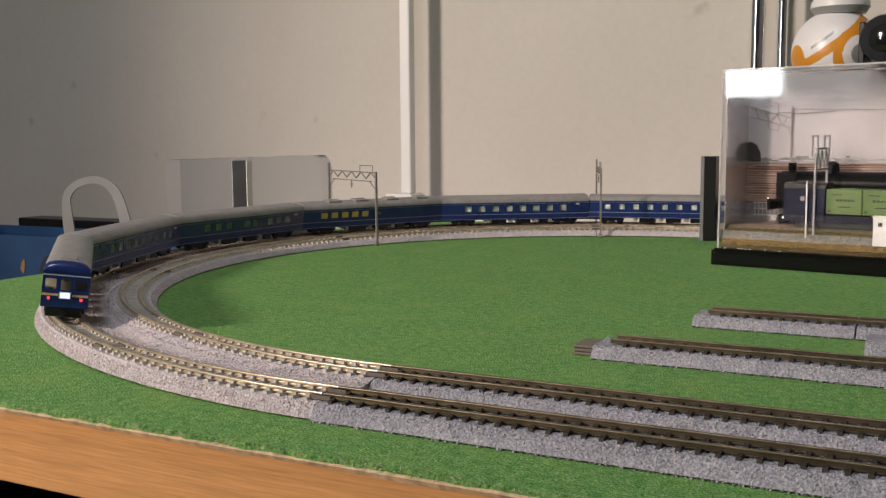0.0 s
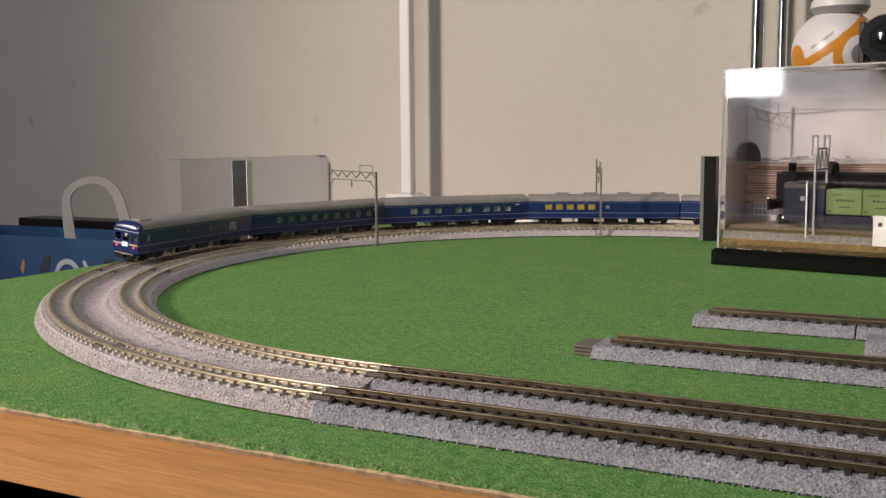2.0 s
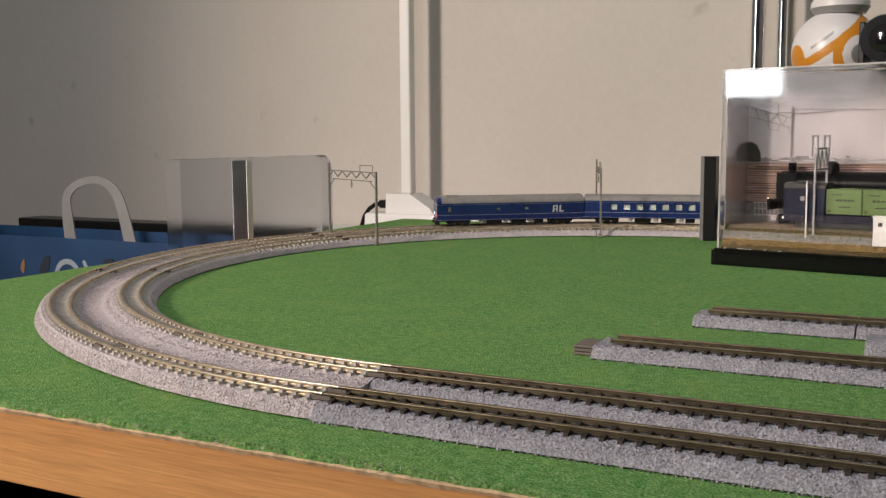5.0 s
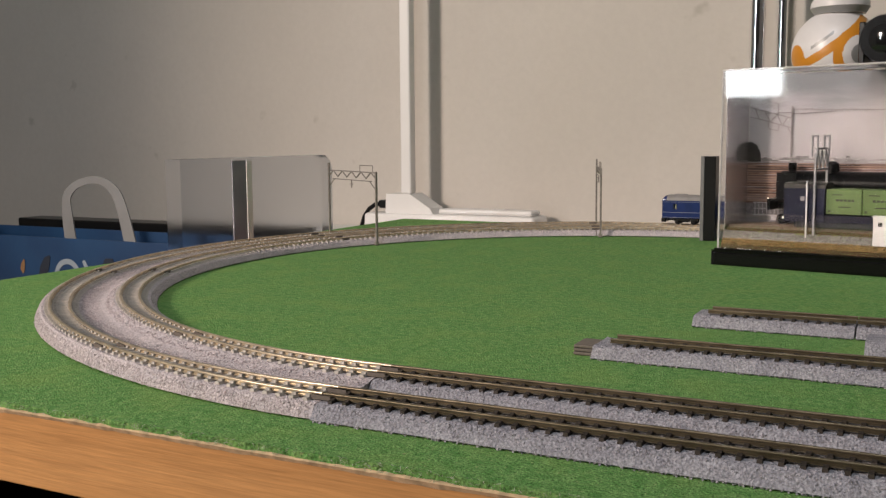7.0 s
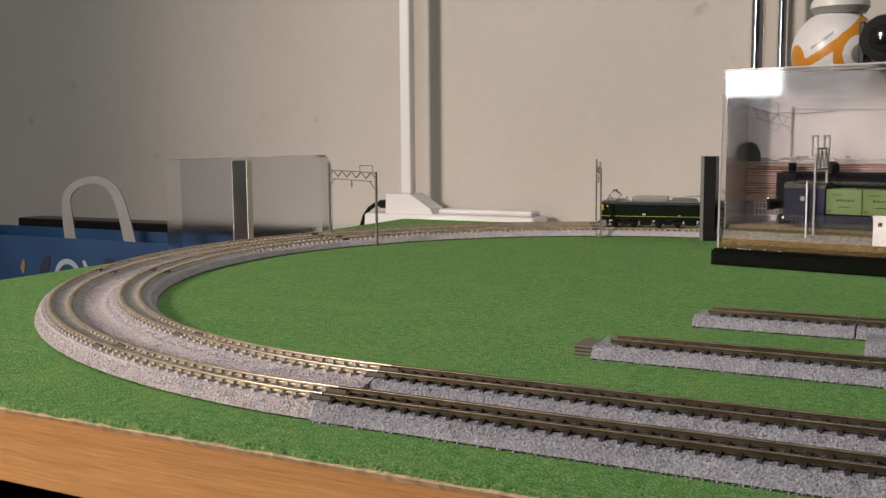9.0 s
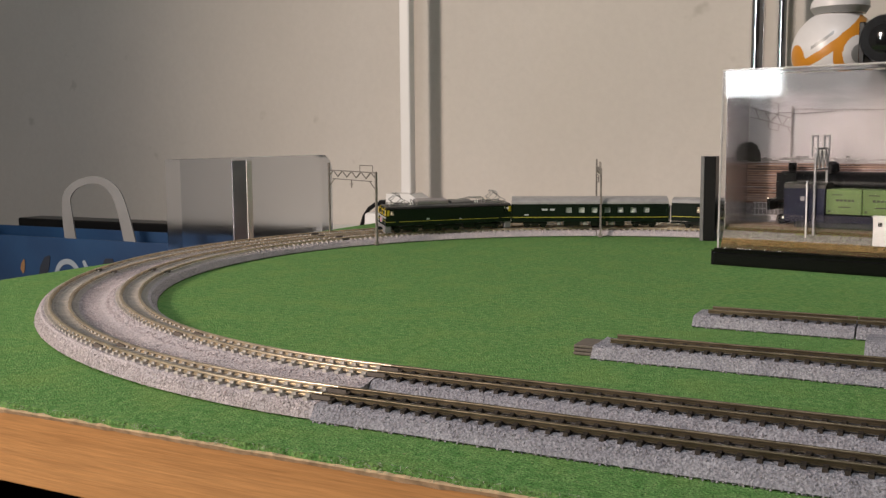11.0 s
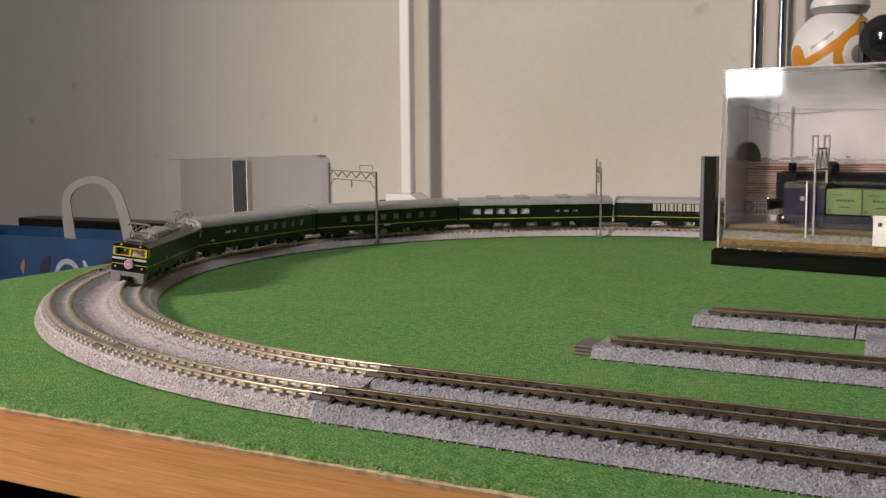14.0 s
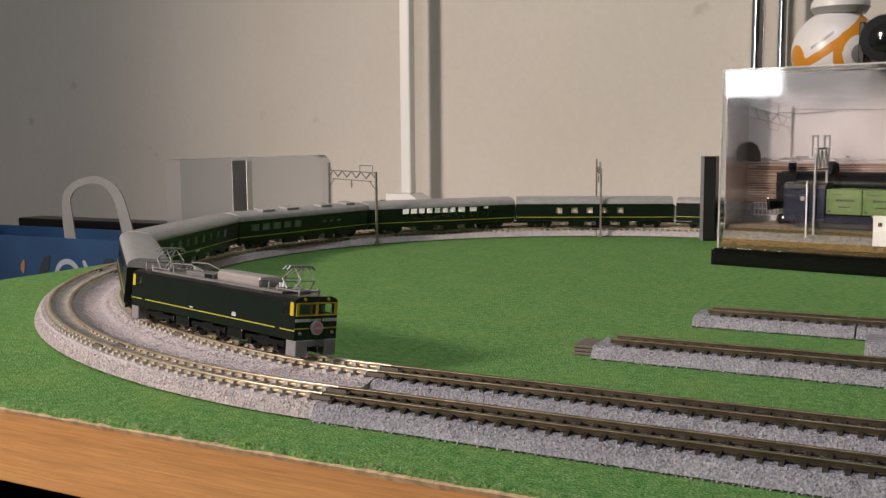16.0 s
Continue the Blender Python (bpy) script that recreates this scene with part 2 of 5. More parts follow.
def prism(bm, prof, x0, x1):
    """A closed profile of (y, z), drawn out along x."""
    va = [bm.verts.new((x0, y, z)) for y, z in prof]
    vb = [bm.verts.new((x1, y, z)) for y, z in prof]
    n = len(prof)
    for i in range(n):
        bm.faces.new((va[i], va[(i + 1) % n], vb[(i + 1) % n], vb[i]))
    bm.faces.new(va[::-1])
    bm.faces.new(vb)
    bmesh.ops.recalc_face_normals(bm, faces=bm.faces[:])
    return bm


def sweep(bm, prof, stations):
    """A closed profile of (offset, height), drawn along stations (x, y, nx, ny, lift per offset)."""
    rings = []
    for st in stations:
        rings.append([bm.verts.new((st[0] + st[2] * o, st[1] + st[3] * o, z + (st[4](o) if len(st) > 4 else 0))) for o, z in prof])
    n = len(prof)
    for A, B in zip(rings, rings[1:]):
        for i in range(n):
            bm.faces.new((A[i], A[(i + 1) % n], B[(i + 1) % n], B[i]))
    bm.faces.new(rings[0][::-1])
    bm.faces.new(rings[-1])
    bmesh.ops.recalc_face_normals(bm, faces=bm.faces[:])
    return bm


def finish(name, bm, material, smooth=False):
    me = bpy.data.meshes.new(name)
    bm.to_mesh(me)
    bm.free()
    me.materials.append(material)
    if smooth:
        me.polygons.foreach_set("use_smooth", [True] * len(me.polygons))
        me.set_sharp_from_angle(angle=radians(38))
    return me


def part(name, bm, material, parent, label="", smooth=False, at=None):
    ob = new(name, finish(name, bm, material, smooth))
    ob.parent = parent
    if at is not None:
        ob.matrix_basis = at
    if label:
        tagged(ob, label)
    return ob


def thing(name, label, category, group="", kind="", at=None):
    ob = new(name)
    ob.empty_display_size = 0.01
    if at is not None:
        ob.matrix_basis = at
    return tagged(ob, label, category, group, kind)


def B():
    return bmesh.new()


def solid(name, bm, material, label, category, kind="", smooth=False, at=None, group=""):
    ob = new(name, finish(name, bm, material, smooth))
    if at is not None:
        ob.matrix_basis = at
    return tagged(ob, label, category, group, kind)


# ---- room ----
ZF, ZC = -0.72, 1.68
XW, XE, YN, YS = -2.60, 2.00, 0.49, -2.50
solid("floor", box(B(), XW, XE, YS, YN, ZF - 0.05, ZF), M_FLOOR, "brown wooden floor of the room", "floor", "structure")
solid("ceiling", box(B(), XW, XE, YS, YN, ZC, ZC + 0.05), M_PLASTER, "plain off-white ceiling", "ceiling", "structure")
solid("wall_north", box(B(), XW, XE, YN, YN + 0.08, ZF, ZC), M_WALL, "cream papered wall behind the table", "wall", "structure")
solid("wall_west", box(B(), XW - 0.08, XW, YS, YN, ZF, ZC), M_WALL, "cream papered side wall", "wall", "structure")
solid("wall_east", box(B(), XE, XE + 0.08, YS, YN, ZF, ZC), M_WALL, "cream papered side wall", "wall", "structure")
_b = B()
WX0, WX1, WZ0, WZ1 = -1.645, -1.385, 0.24, 0.82
box(_b, XW, WX0, YS - 0.08, YS, ZF, ZC)
box(_b, WX1, XE, YS - 0.08, YS, ZF, ZC)
box(_b, WX0, WX1, YS - 0.08, YS, ZF, WZ0)
box(_b, WX0, WX1, YS - 0.08, YS, WZ1, ZC)
# unseen wall behind the camera, kept dark so the acrylic reflects less
solid("wall_south", _b, M_SHADEWALL, "unseen wall with a window opening, darkened to cut reflections", "wall", "structure")

# ---- table ----
TX0, TX1, TY0, TY1 = -0.3530, 1.13, -0.3520, 0.3530
table = thing("desk", "orange-brown wooden desk with a thin top", "desk")
part("tabletop", box(B(), TX0, TX1, TY0, TY1, -0.0275, -0.0022, 0.0006), M_WOOD, table)
_b = B()
_n = 420
_r = [[], [], []]
for i in range(_n):
    x = TX0 + (TX1 - TX0) * i / (_n - 1)
    h = 0.0008 + 0.0006 * noise.noise((i * 0.11, 2.0, 0)) + 0.0005 * noise.noise((i * 0.6, 5.0, 0))
    _r[0].append(_b.verts.new((x, TY0 + 0.0008, -0.0018)))
    _r[1].append(_b.verts.new((x, TY0 - 0.0009, -0.0023)))
    _r[2].append(_b.verts.new((x, TY0 - 0.0002, -0.0028 - max(0.0002, h))))
for A_, B_ in zip(_r, _r[1:]):
    for i in range(_n - 1):
        _b.faces.new((A_[i], A_[i + 1], B_[i + 1], B_[i]))
part("edge_lip", _b, M_WOODRAW, table, "pale raw wood along the upper edge")
part("side_panel", box(B(), TX0 + 0.03, TX0 + 0.055, TY0 + 0.04, TY1 - 0.02, ZF, -0.0275), M_DARK, table, "dark side panel")
part("side_panel", box(B(), TX1 - 0.055, TX1 - 0.03, TY0 + 0.04, TY1 - 0.02, ZF, -0.0275), M_DARK, table, "dark side panel")
part("back_panel", box(B(), TX0 + 0.055, TX1 - 0.055, TY1 - 0.045, TY1 - 0.02, ZF + 0.1, -0.0275), M_DARK, table, "dark back panel")
_b = B()
random.seed(4)
_n = 520
_e = [TY0 + 0.0002 + 0.0006 * noise.noise((i * 0.35, 0, 0)) + random.uniform(-0.00035, 0.00035) for i in range(_n)]
_top = [[_b.verts.new((TX0 + (TX1 - TX0) * i / (_n - 1), _e[i], z)) for i in range(_n)] for z in (0.0, -0.0022)]
_bk = [[_b.verts.new((TX0 + (TX1 - TX0) * i / (_n - 1), TY1, z)) for i in range(_n)] for z in (0.0, -0.0022)]
for i in range(_n - 1):
    _b.faces.new((_top[0][i], _top[0][i + 1], _bk[0][i + 1], _bk[0][i]))
    _b.faces.new((_top[1][i], _top[1][i + 1], _top[0][i + 1], _top[0][i]))
solid("grass_mat", _b, M_MAT, "green flocked grass mat covering the desk top", "grass mat", "structure")

# loose fibres along the cut edge of the mat
random.seed(12)
verts, faces = [], []
for i in range(2600):
    x = random.uniform(TX0, 0.45)
    y = TY0 + 0.0001 + random.uniform(-0.0004, 0.0008)
    z = random.uniform(-0.0022, 0.0003)
    a = random.uniform(-1.2, 1.2)
    l_ = random.uniform(0.0008, 0.0026)
    dx, dy, dz = math.sin(a) * l_, -random.uniform(0.0002, 0.0012), random.uniform(-0.0012, 0.0010)
    k = len(verts)
    w_ = random.uniform(0.00008, 0.00018)
    verts += [(x - w_, y, z), (x + w_, y, z), (x, y + w_, z + w_), (x + dx, y + dy, z + dz)]
    faces += [(k, k + 1, k + 3), (k + 1, k + 2, k + 3), (k + 2, k, k + 3)]
_me = bpy.data.meshes.new("frayed_edge")
_me.from_pydata(verts, [], faces)
_me.materials.append(M_FRAY)
tagged(new("frayed_edge", _me), "pale frayed fibres along the cut mat edge", "fibres", kind="stuff")

# ---- tracks ----
R_IN, R_OUT, LST, CANT = 0.282, 0.315, 0.744, 0.0013
PITCH = 0.0051
ZR = 0.0075


def oval(s, R):
    """Place and outward direction at the length s along the oval, from the front left end of the straight, clockwise seen from above."""
    s %= 2 * math.pi * R + 2 * LST
    h = math.pi * R
    if s < h:
        a = s / R
        return -R * math.sin(a), -R * math.cos(a), -math.sin(a), -math.cos(a)
    if s < h + LST:
        return s - h, R, 0.0, 1.0
    if s < 2 * h + LST:
        a = (s - h - LST) / R
        return LST + R * math.sin(a), R * math.cos(a), math.sin(a), math.cos(a)
    return LST - (s - 2 * h - LST), -R, 0.0, -1.0


def bank(s, R):
    """How far the cant is built up at s, from 0 to 1."""
    s %= 2 * math.pi * R + 2 * LST
    h = math.pi * R
    a = s if s < h else (s - h - LST if h + LST < s < 2 * h + LST else 0.0)
    w = min(1.0, max(0.0, min(a, h - a) / (R * math.pi / 8)))
    return w * w * (3 - 2 * w)


def lift_single(w):
    return lambda o: CANT * w * max(0.0, min(1.6, o / 0.009 + 0.5)) if abs(o) < 0.0085 else CANT * w * (1.2 if o > 0 else 0.0) * max(0.0, 1 - (abs(o) - 0.0085) / 0.004)


def lift_double(w):
    a = lift_single(w)
    return lambda o: a(o) if o < 0.0165 else a(o - 0.033)


RAILPROF = [(-0.0009, 0.0057), (0.0009, 0.0057), (0.0009, 0.0061), (0.00035, 0.0062), (0.00035, 0.0067), (0.0006, 0.0069), (0.00062, 0.00718), (0.00055, 0.00735), (0.00042, 0.00745), (0.0002, 0.0075), (-0.0002, 0.0075), (-0.00042, 0.00745), (-0.00055, 0.00735), (-0.00062, 0.00718), (-0.0006, 0.0069), (-0.00035, 0.0067), (-0.00035, 0.0062), (-0.0009, 0.0061)]
BED1 = [(-0.0117, 0.0002), (-0.0125, 0.0007), (-0.0097, 0.0044), (-0.0086, 0.0049), (-0.0075, 0.0050), (0.0075, 0.0050), (0.0086, 0.0049), (0.0097, 0.0044), (0.0125, 0.0007), (0.0117, 0.0002)]
BED2 = [(-0.0122, 0.0002), (-0.0131, 0.0008), (-0.0103, 0.0044), (-0.0091, 0.0049), (-0.0075, 0.0050), (0.0075, 0.0050), (0.0086, 0.0049), (0.0110, 0.0042), (0.0165, 0.0036), (0.0220, 0.0042), (0.0244, 0.0049), (0.0255, 0.0050), (0.0405, 0.0050), (0.0414, 0.0049), (0.0423, 0.0045), (0.0444, 0.0007), (0.0436, 0.0002)]


def tie_bm(concrete):
    bm = B()
    h = 0.0079
    a, b = (0.0011, 0.0008) if concrete else (0.0008, 0.00065)
    prof = [(-a, 0.0048), (a, 0.0048), (b, 0.0060), (-b, 0.0060)]
    prism(bm, prof, -h, h)
    for sy in (-1, 1):
        for k in (-1, 1):
            x = sy * 0.0045 + k * 0.0014
            box(bm, x - 0.0006, x + 0.0006, -b, b, 0.0058, 0.0067 if concrete else 0.0063)
    return bm


ME_TIE = finish("sleeper", tie_bm(False), M_TIE)
ME_TIE2 = finish("sleeper", tie_bm(True), M_TIE2)


def lay_rail(parent, R, off, s0, s1, metal):
    n = max(2, int((s1 - s0) / 0.008) + 1)
    st = []
    for i in range(n + 1):
        s = s0 + (s1 - s0) * i / n
        x, y, nx, ny = oval(s, R)
        up = CANT * bank(s, R) * (off / 0.009 + 0.5)
        st.append((x + nx * off, y + ny * off, nx, ny, lambda o, u=up: u))
    part("rail", sweep(B(), RAILPROF, st), metal, parent, smooth=True)


def lay_ties(parent, R, s0, s1, concrete, loose):
    n = max(1, round((s1 - s0) / PITCH))
    joined = None if loose else B()
    for i in range(n):
        s = s0 + (s1 - s0) * (i + 0.5) / n
        x, y, nx, ny = oval(s, R)
        w = bank(s, R)
        m = pose(x, y, 0.5 * CANT * w) @ pose(0, 0, 0, 0, 0, math.degrees(math.atan2(ny, nx))) @ pose(0, 0, 0, 0, -math.degrees(math.atan(CANT * w / 0.009)), 0)
        if loose:
            ob = new("sleeper", ME_TIE2 if concrete else ME_TIE)
            ob.parent, ob.matrix_basis = parent, m
        else:
            me = ME_TIE2 if concrete else ME_TIE
            vs = [joined.verts.new(m @ v.co) for v in me.vertices]
            for f in me.polygons:
                joined.faces.new([vs[k] for k in f.vertices])
    if not loose:
        ob = part("sleepers", joined, M_TIE2 if concrete else M_TIE, parent)
        tagged(ob, kind="stuff")


def joiners(parent, R, s):
    x, y, nx, ny = oval(s, R)
    b = B()
    w = CANT * bank(s, R)
    for off in (-0.0045, 0.0045):
        up = w * (off / 0.009 + 0.5)
        for k in (-1, 1):
            box(b, off + k * 0.0012 - 0.0005, off + k * 0.0012 + 0.0005, -0.0035, 0.0035, 0.0054 + up, 0.0068 + up)
    part("rail_joiner", b, M_JOIN, parent, "brown plastic rail joiner", at=pose(x, y, 0, 0, 0, math.degrees(math.atan2(ny, nx))))


def bed(parent, prof, R, s0, s1, double):
    n = max(2, int((s1 - s0) / 0.006))
    st = []
    for i in range(n + 1):
        s = s0 + (s1 - s0) * i / n
        x, y, nx, ny = oval(s, R)
        w = bank(s, R)
        st.append((x, y, nx, ny, (lift_double if double else lift_single)(w)))
    part("roadbed", sweep(B(), prof, st), M_BALLAST2 if double else M_BALLAST, parent, smooth=True)


def grains(parent, place, spans, length, count, stone=M_GRAIN, big=0.00055):
    """Loose stones of the ballast, on the given spans of the profile (offset, height to offset, height). place(f, o) gives x, y and lift."""
    verts, faces = [], []
    for (o0, z0, o1, z1), share in spans:
        for _ in range(int(count * share)):
            f, g = random.random(), random.random()
            o, z = o0 + (o1 - o0) * g, z0 + (z1 - z0) * g
            x, y, up = place(f, o)
            r = random.uniform(0.00020, big)
            c = Vector((x, y, z + up))
            q = Euler((random.uniform(0, 6.3), random.uniform(0, 6.3), random.uniform(0, 6.3))).to_matrix()
            k = len(verts)
            for v in ((1, 1, 1), (1, -1, -1), (-1, 1, -1), (-1, -1, 1)):
                verts.append(tuple(c + q @ (Vector(v) * r * random.uniform(0.5, 0.8))))
            faces += [(k, k + 1, k + 2), (k, k + 3, k + 1), (k, k + 2, k + 3), (k + 1, k + 3, k + 2)]
    me = bpy.data.meshes.new("ballast")
    me.from_pydata(verts, [], faces)
    me.materials.append(stone)
    ob = new("ballast", me)
    ob.parent = parent
    tagged(ob, "loose grey ballast grains", kind="stuff")


SPAN1 = [((-0.0125, 0.0002, -0.0097, 0.0044), 0.30), ((-0.0097, 0.0044, -0.0079, 0.0050), 0.12), ((0.0079, 0.0050, 0.0097, 0.0044), 0.14), ((0.0097, 0.0044, 0.0125, 0.0002), 0.44)]
SPAN2 = [((-0.0131, 0.0008, -0.0103, 0.0044), 0.14), ((0.0079, 0.0050, 0.0165, 0.0036), 0.22), ((0.0165, 0.0036, 0.0250, 0.0050), 0.22), ((0.0408, 0.0050, 0.0423, 0.0045), 0.10), ((0.0423, 0.0045, 0.0444, 0.0007), 0.32)]


def on_oval(R, s0, s1, double):
    def place(f, o):
        s = s0 + (s1 - s0) * f
        x, y, nx, ny = oval(s, R)
        return x + nx * o, y + ny * o, (lift_double if double else lift_single)(bank(s, R))(o)
    return place


def curve_piece(s0, s1, loose):
    t = thing("curved_double_track", "pale grey canted double model track with concrete sleepers on the mat", "model track", "curved tracks")
    g = 0.00025
    bed(t, BED2, R_IN, s0 + g, s1 - g, True)
    for R in (R_IN, R_OUT):
        base = 0 if s0 < 1 else LST
        h = (lambda s: (s - base) * R / R_IN + base)
        for off in (-0.0045, 0.0045):
            lay_rail(t, R, off, h(s0) + 0.0001, h(s1) - 0.0001, M_RAIL2)
        lay_ties(t, R, h(s0) + 0.002, h(s1) - 0.002, True, loose)
        joiners(t, R, h(s0) + 0.0001)
    return t


def straight_piece(R, s0, s1, loose):
    t = thing("straight_track", "grey straight model track with dark sleepers on the mat", "model track", "straight tracks")
    bed(t, BED1, R, s0 + 0.00025, s1 - 0.00025, False)
    for off in (-0.0045, 0.0045):
        lay_rail(t, R, off, s0 + 0.0001, s1 - 0.0001, M_RAIL)
    lay_ties(t, R, s0 + 0.002, s1 - 0.002, False, loose)
    joiners(t, R, s1 - 0.0001)
    return t


_h = math.pi * R_IN
random.seed(21)
ARCS = [(0.0, 21.5), (21.5, 65.0), (65.0, 110.0), (110.0, 157.5), (157.5, 180.0)]
for a0, a1 in ARCS:
    s0, s1 = _h * a0 / 180, _h * a1 / 180
    _p = curve_piece(s0, s1, True)
    if a0 < 100:
        grains(_p, on_oval(R_IN, s0 + 0.001, s1 - 0.001, True), SPAN2, 0.22, int(260 * (a1 - a0)), M_GRAIN2, 0.00042)
for a0, a1 in ARCS:
    curve_piece(_h + LST + _h * a0 / 180, _h + LST + _h * a1 / 180, False)
for R in (R_IN, R_OUT):
    h = math.pi * R
    for i in range(3):
        straight_piece(R, h + LST * i / 3, h + LST * (i + 1) / 3, False)
        _p = straight_piece(R, 2 * h + LST + LST * i / 3, 2 * h + LST + LST * (i + 1) / 3, i == 2)
        if i == 2:
            grains(_p, on_oval(R, 2 * h + LST + LST * i / 3 + 0.001, 2 * h + 2 * LST - 0.001, False), SPAN1, 0.25, 5500)


def siding(y, x0, x1, loose, pad):
    """A straight siding along x whose buffer end is at x0."""
    t = thing("siding_track", "grey straight model siding track ending on the mat", "model track", "siding tracks")
    part("roadbed", sweep(B(), BED1, [(x, y, 0, -1) for x in (x0 + 0.0004, x1 - 0.0004)]), M_BALLAST, t)
    for off in (-0.0045, 0.0045):
        part("rail", sweep(B(), RAILPROF, [(x, y - off, 0, -1) for x in (x0 + (0.006 if pad else 0.0002), x1 - 0.0002)]), M_RAIL, t, smooth=True)
    if x0 < 0.2:
        grains(t, lambda f, o: (x0 + 0.0006 + (min(x1, 0.30) - x0 - 0.0012) * f, y - o, 0.0), SPAN1, x1 - x0, 22000 * (min(x1, 0.30) - x0))
    n = round((x1 - x0 - (0.010 if pad else 0.002)) / PITCH)
    for i in range(n):
        ob = new("sleeper", ME_TIE)
        ob.parent = t
        ob.matrix_basis = pose(x0 + (0.010 if pad else 0.002) + PITCH * (i + 0.5), y, 0, 0, 0, 90)
    if pad == 2:
        b = B()
        for i in range(3):
            box(b, x0 - 0.0085, x0 + 0.0002, y - 0.0072 + 0.0002 * i, y + 0.0072, 0.0002 + i * 0.0014, 0.0014 + i * 0.0014, 0.0003)
        part("end_connector", b, M_JOIN, t, "ribbed brown plastic end connector")
    return t


siding(-0.1970, 0.0485, 0.2965, True, 2)
siding(-0.1970, 0.2965, 0.5445, True, 0)
siding(-0.1150, 0.0680, 0.1365, True, 1)
siding(-0.1150, 0.1365, 0.3845, True, 0)
# the turnout beside the second siding
_t = thing("turnout_track", "grey model turnout track beside the siding", "model track")
part("roadbed", sweep(B(), [(-0.0125, 0.0002), (-0.0100, 0.0044), (-0.0085, 0.0051), (0.0085, 0.0051), (0.0100, 0.0044), (0.0125, 0.0002)], [(x, -0.1450 - 0.2 * max(0, x - 0.16) ** 1.5, 0, -1) for x in [0.1425 + 0.02 * i for i in range(9)]]), M_BALLAST, _t)
for off in (-0.0045, 0.0045):
    part("rail", sweep(B(), RAILPROF, [(x, -0.1450 - 0.2 * max(0, x - 0.16) ** 1.5 - off, 0, -1) for x in [0.150 + 0.0185 * i for i in range(9)]]), M_RAIL, _t, smooth=True)


# ---- masts ----
def gantry(inner, outer):
    t = thing("catenary_gantry", "grey-brown model overhead line gantry spanning both tracks", "catenary gantry", "catenary gantries")
    a, b = Vector((*inner, 0)), Vector((*outer, 0))
    d = (b - a)
    L = d.length
    t.matrix_basis = pose(a.x, a.y, 0, 0, 0, math.degrees(math.atan2(d.y, d.x)))
    for x, top in ((0, 0.0590), (L, 0.0645)):
        bm = B()
        box(bm, x - 0.0010, x + 0.0010, -0.0008, 0.0008, 0, top, 0.0002)
        box(bm, x - 0.0016, x + 0.0016, -0.0016, 0.0016, 0, 0.0030, 0.0004)
        part("post", bm, M_STEEL, t)
    bm = B()
    z0, z1 = 0.0510, 0.0582
    rod(bm, (0, 0, z1), (L, 0, z1), 0.00045, 6)
    rod(bm, (0.008, 0, z0), (L - 0.008, 0, z0), 0.0004, 6)
    n = 10
    for i in range(n):
        xa, xb = L * i / n, L * (i + 1) / n
        rod(bm, (xa, 0, z1 if i % 2 else z0 + 0.002), (xb, 0, z0 + 0.002 if i % 2 else z1), 0.00055, 6)
    part("truss_beam", bm, M_STEEL, t)
    bm = B()
    rod(bm, (0, 0, 0.044), (0.012, 0, z0), 0.0004, 6)
    rod(bm, (L, 0, 0.044), (L - 0.012, 0, z0), 0.0004, 6)
    part("knee_brace", bm, M_STEEL, t)
    for xc in (L * 0.5,):
        bm = B()
        rod(bm, (xc, 0, z0), (xc, 0, 0.0445), 0.0006, 6)
        rod(bm, (xc - 0.003, 0, 0.0475), (xc + 0.003, 0, 0.0475), 0.0004, 6)
        part("insulator_hanger", bm, M_STEEL, t)
    bm = B()
    pipe(bm, [(0.006, 0, z1), (0.006, 0, 0.0636), (0.030, 0, 0.0636), (0.030, 0, z1)], 0.00035, 6)
    part("top_bracket", bm, M_STEEL, t)
    return t


gantry((-0.2414, 0.1125), (-0.3200, 0.163))
gantry((-0.0980, 0.2440), (-0.1330, 0.336))

# ---- beside and behind the desk ----
SIDE, BACK = pose(-0.0003, 0, -0.0022), pose(-0.0045, 0, -0.0025)
_t = thing("back_shelf", "low cream painted shelf between desk and wall", "shelf", at=BACK)
part("shelf_board", box(B(), -0.62, 1.10, 0.362, 0.487, -0.045, -0.020, 0.001), M_PLASTER, _t)
for x in (-0.60, 0.25, 1.06):
    part("leg", box(B(), x, x + 0.03, 0.40, 0.48, ZF + 0.0031, -0.045), M_DARK, _t)
_t = thing("side_cabinet", "low dark cabinet standing beside the desk", "cabinet", at=SIDE)
part("body", box(B(), -1.25, -0.385, -0.10, 0.475, ZF + 0.003, -0.222, 0.003), M_DARK, _t)
part("top", box(B(), -1.26, -0.380, -0.11, 0.484, -0.222, -0.200, 0.002), M_WOOD, _t)

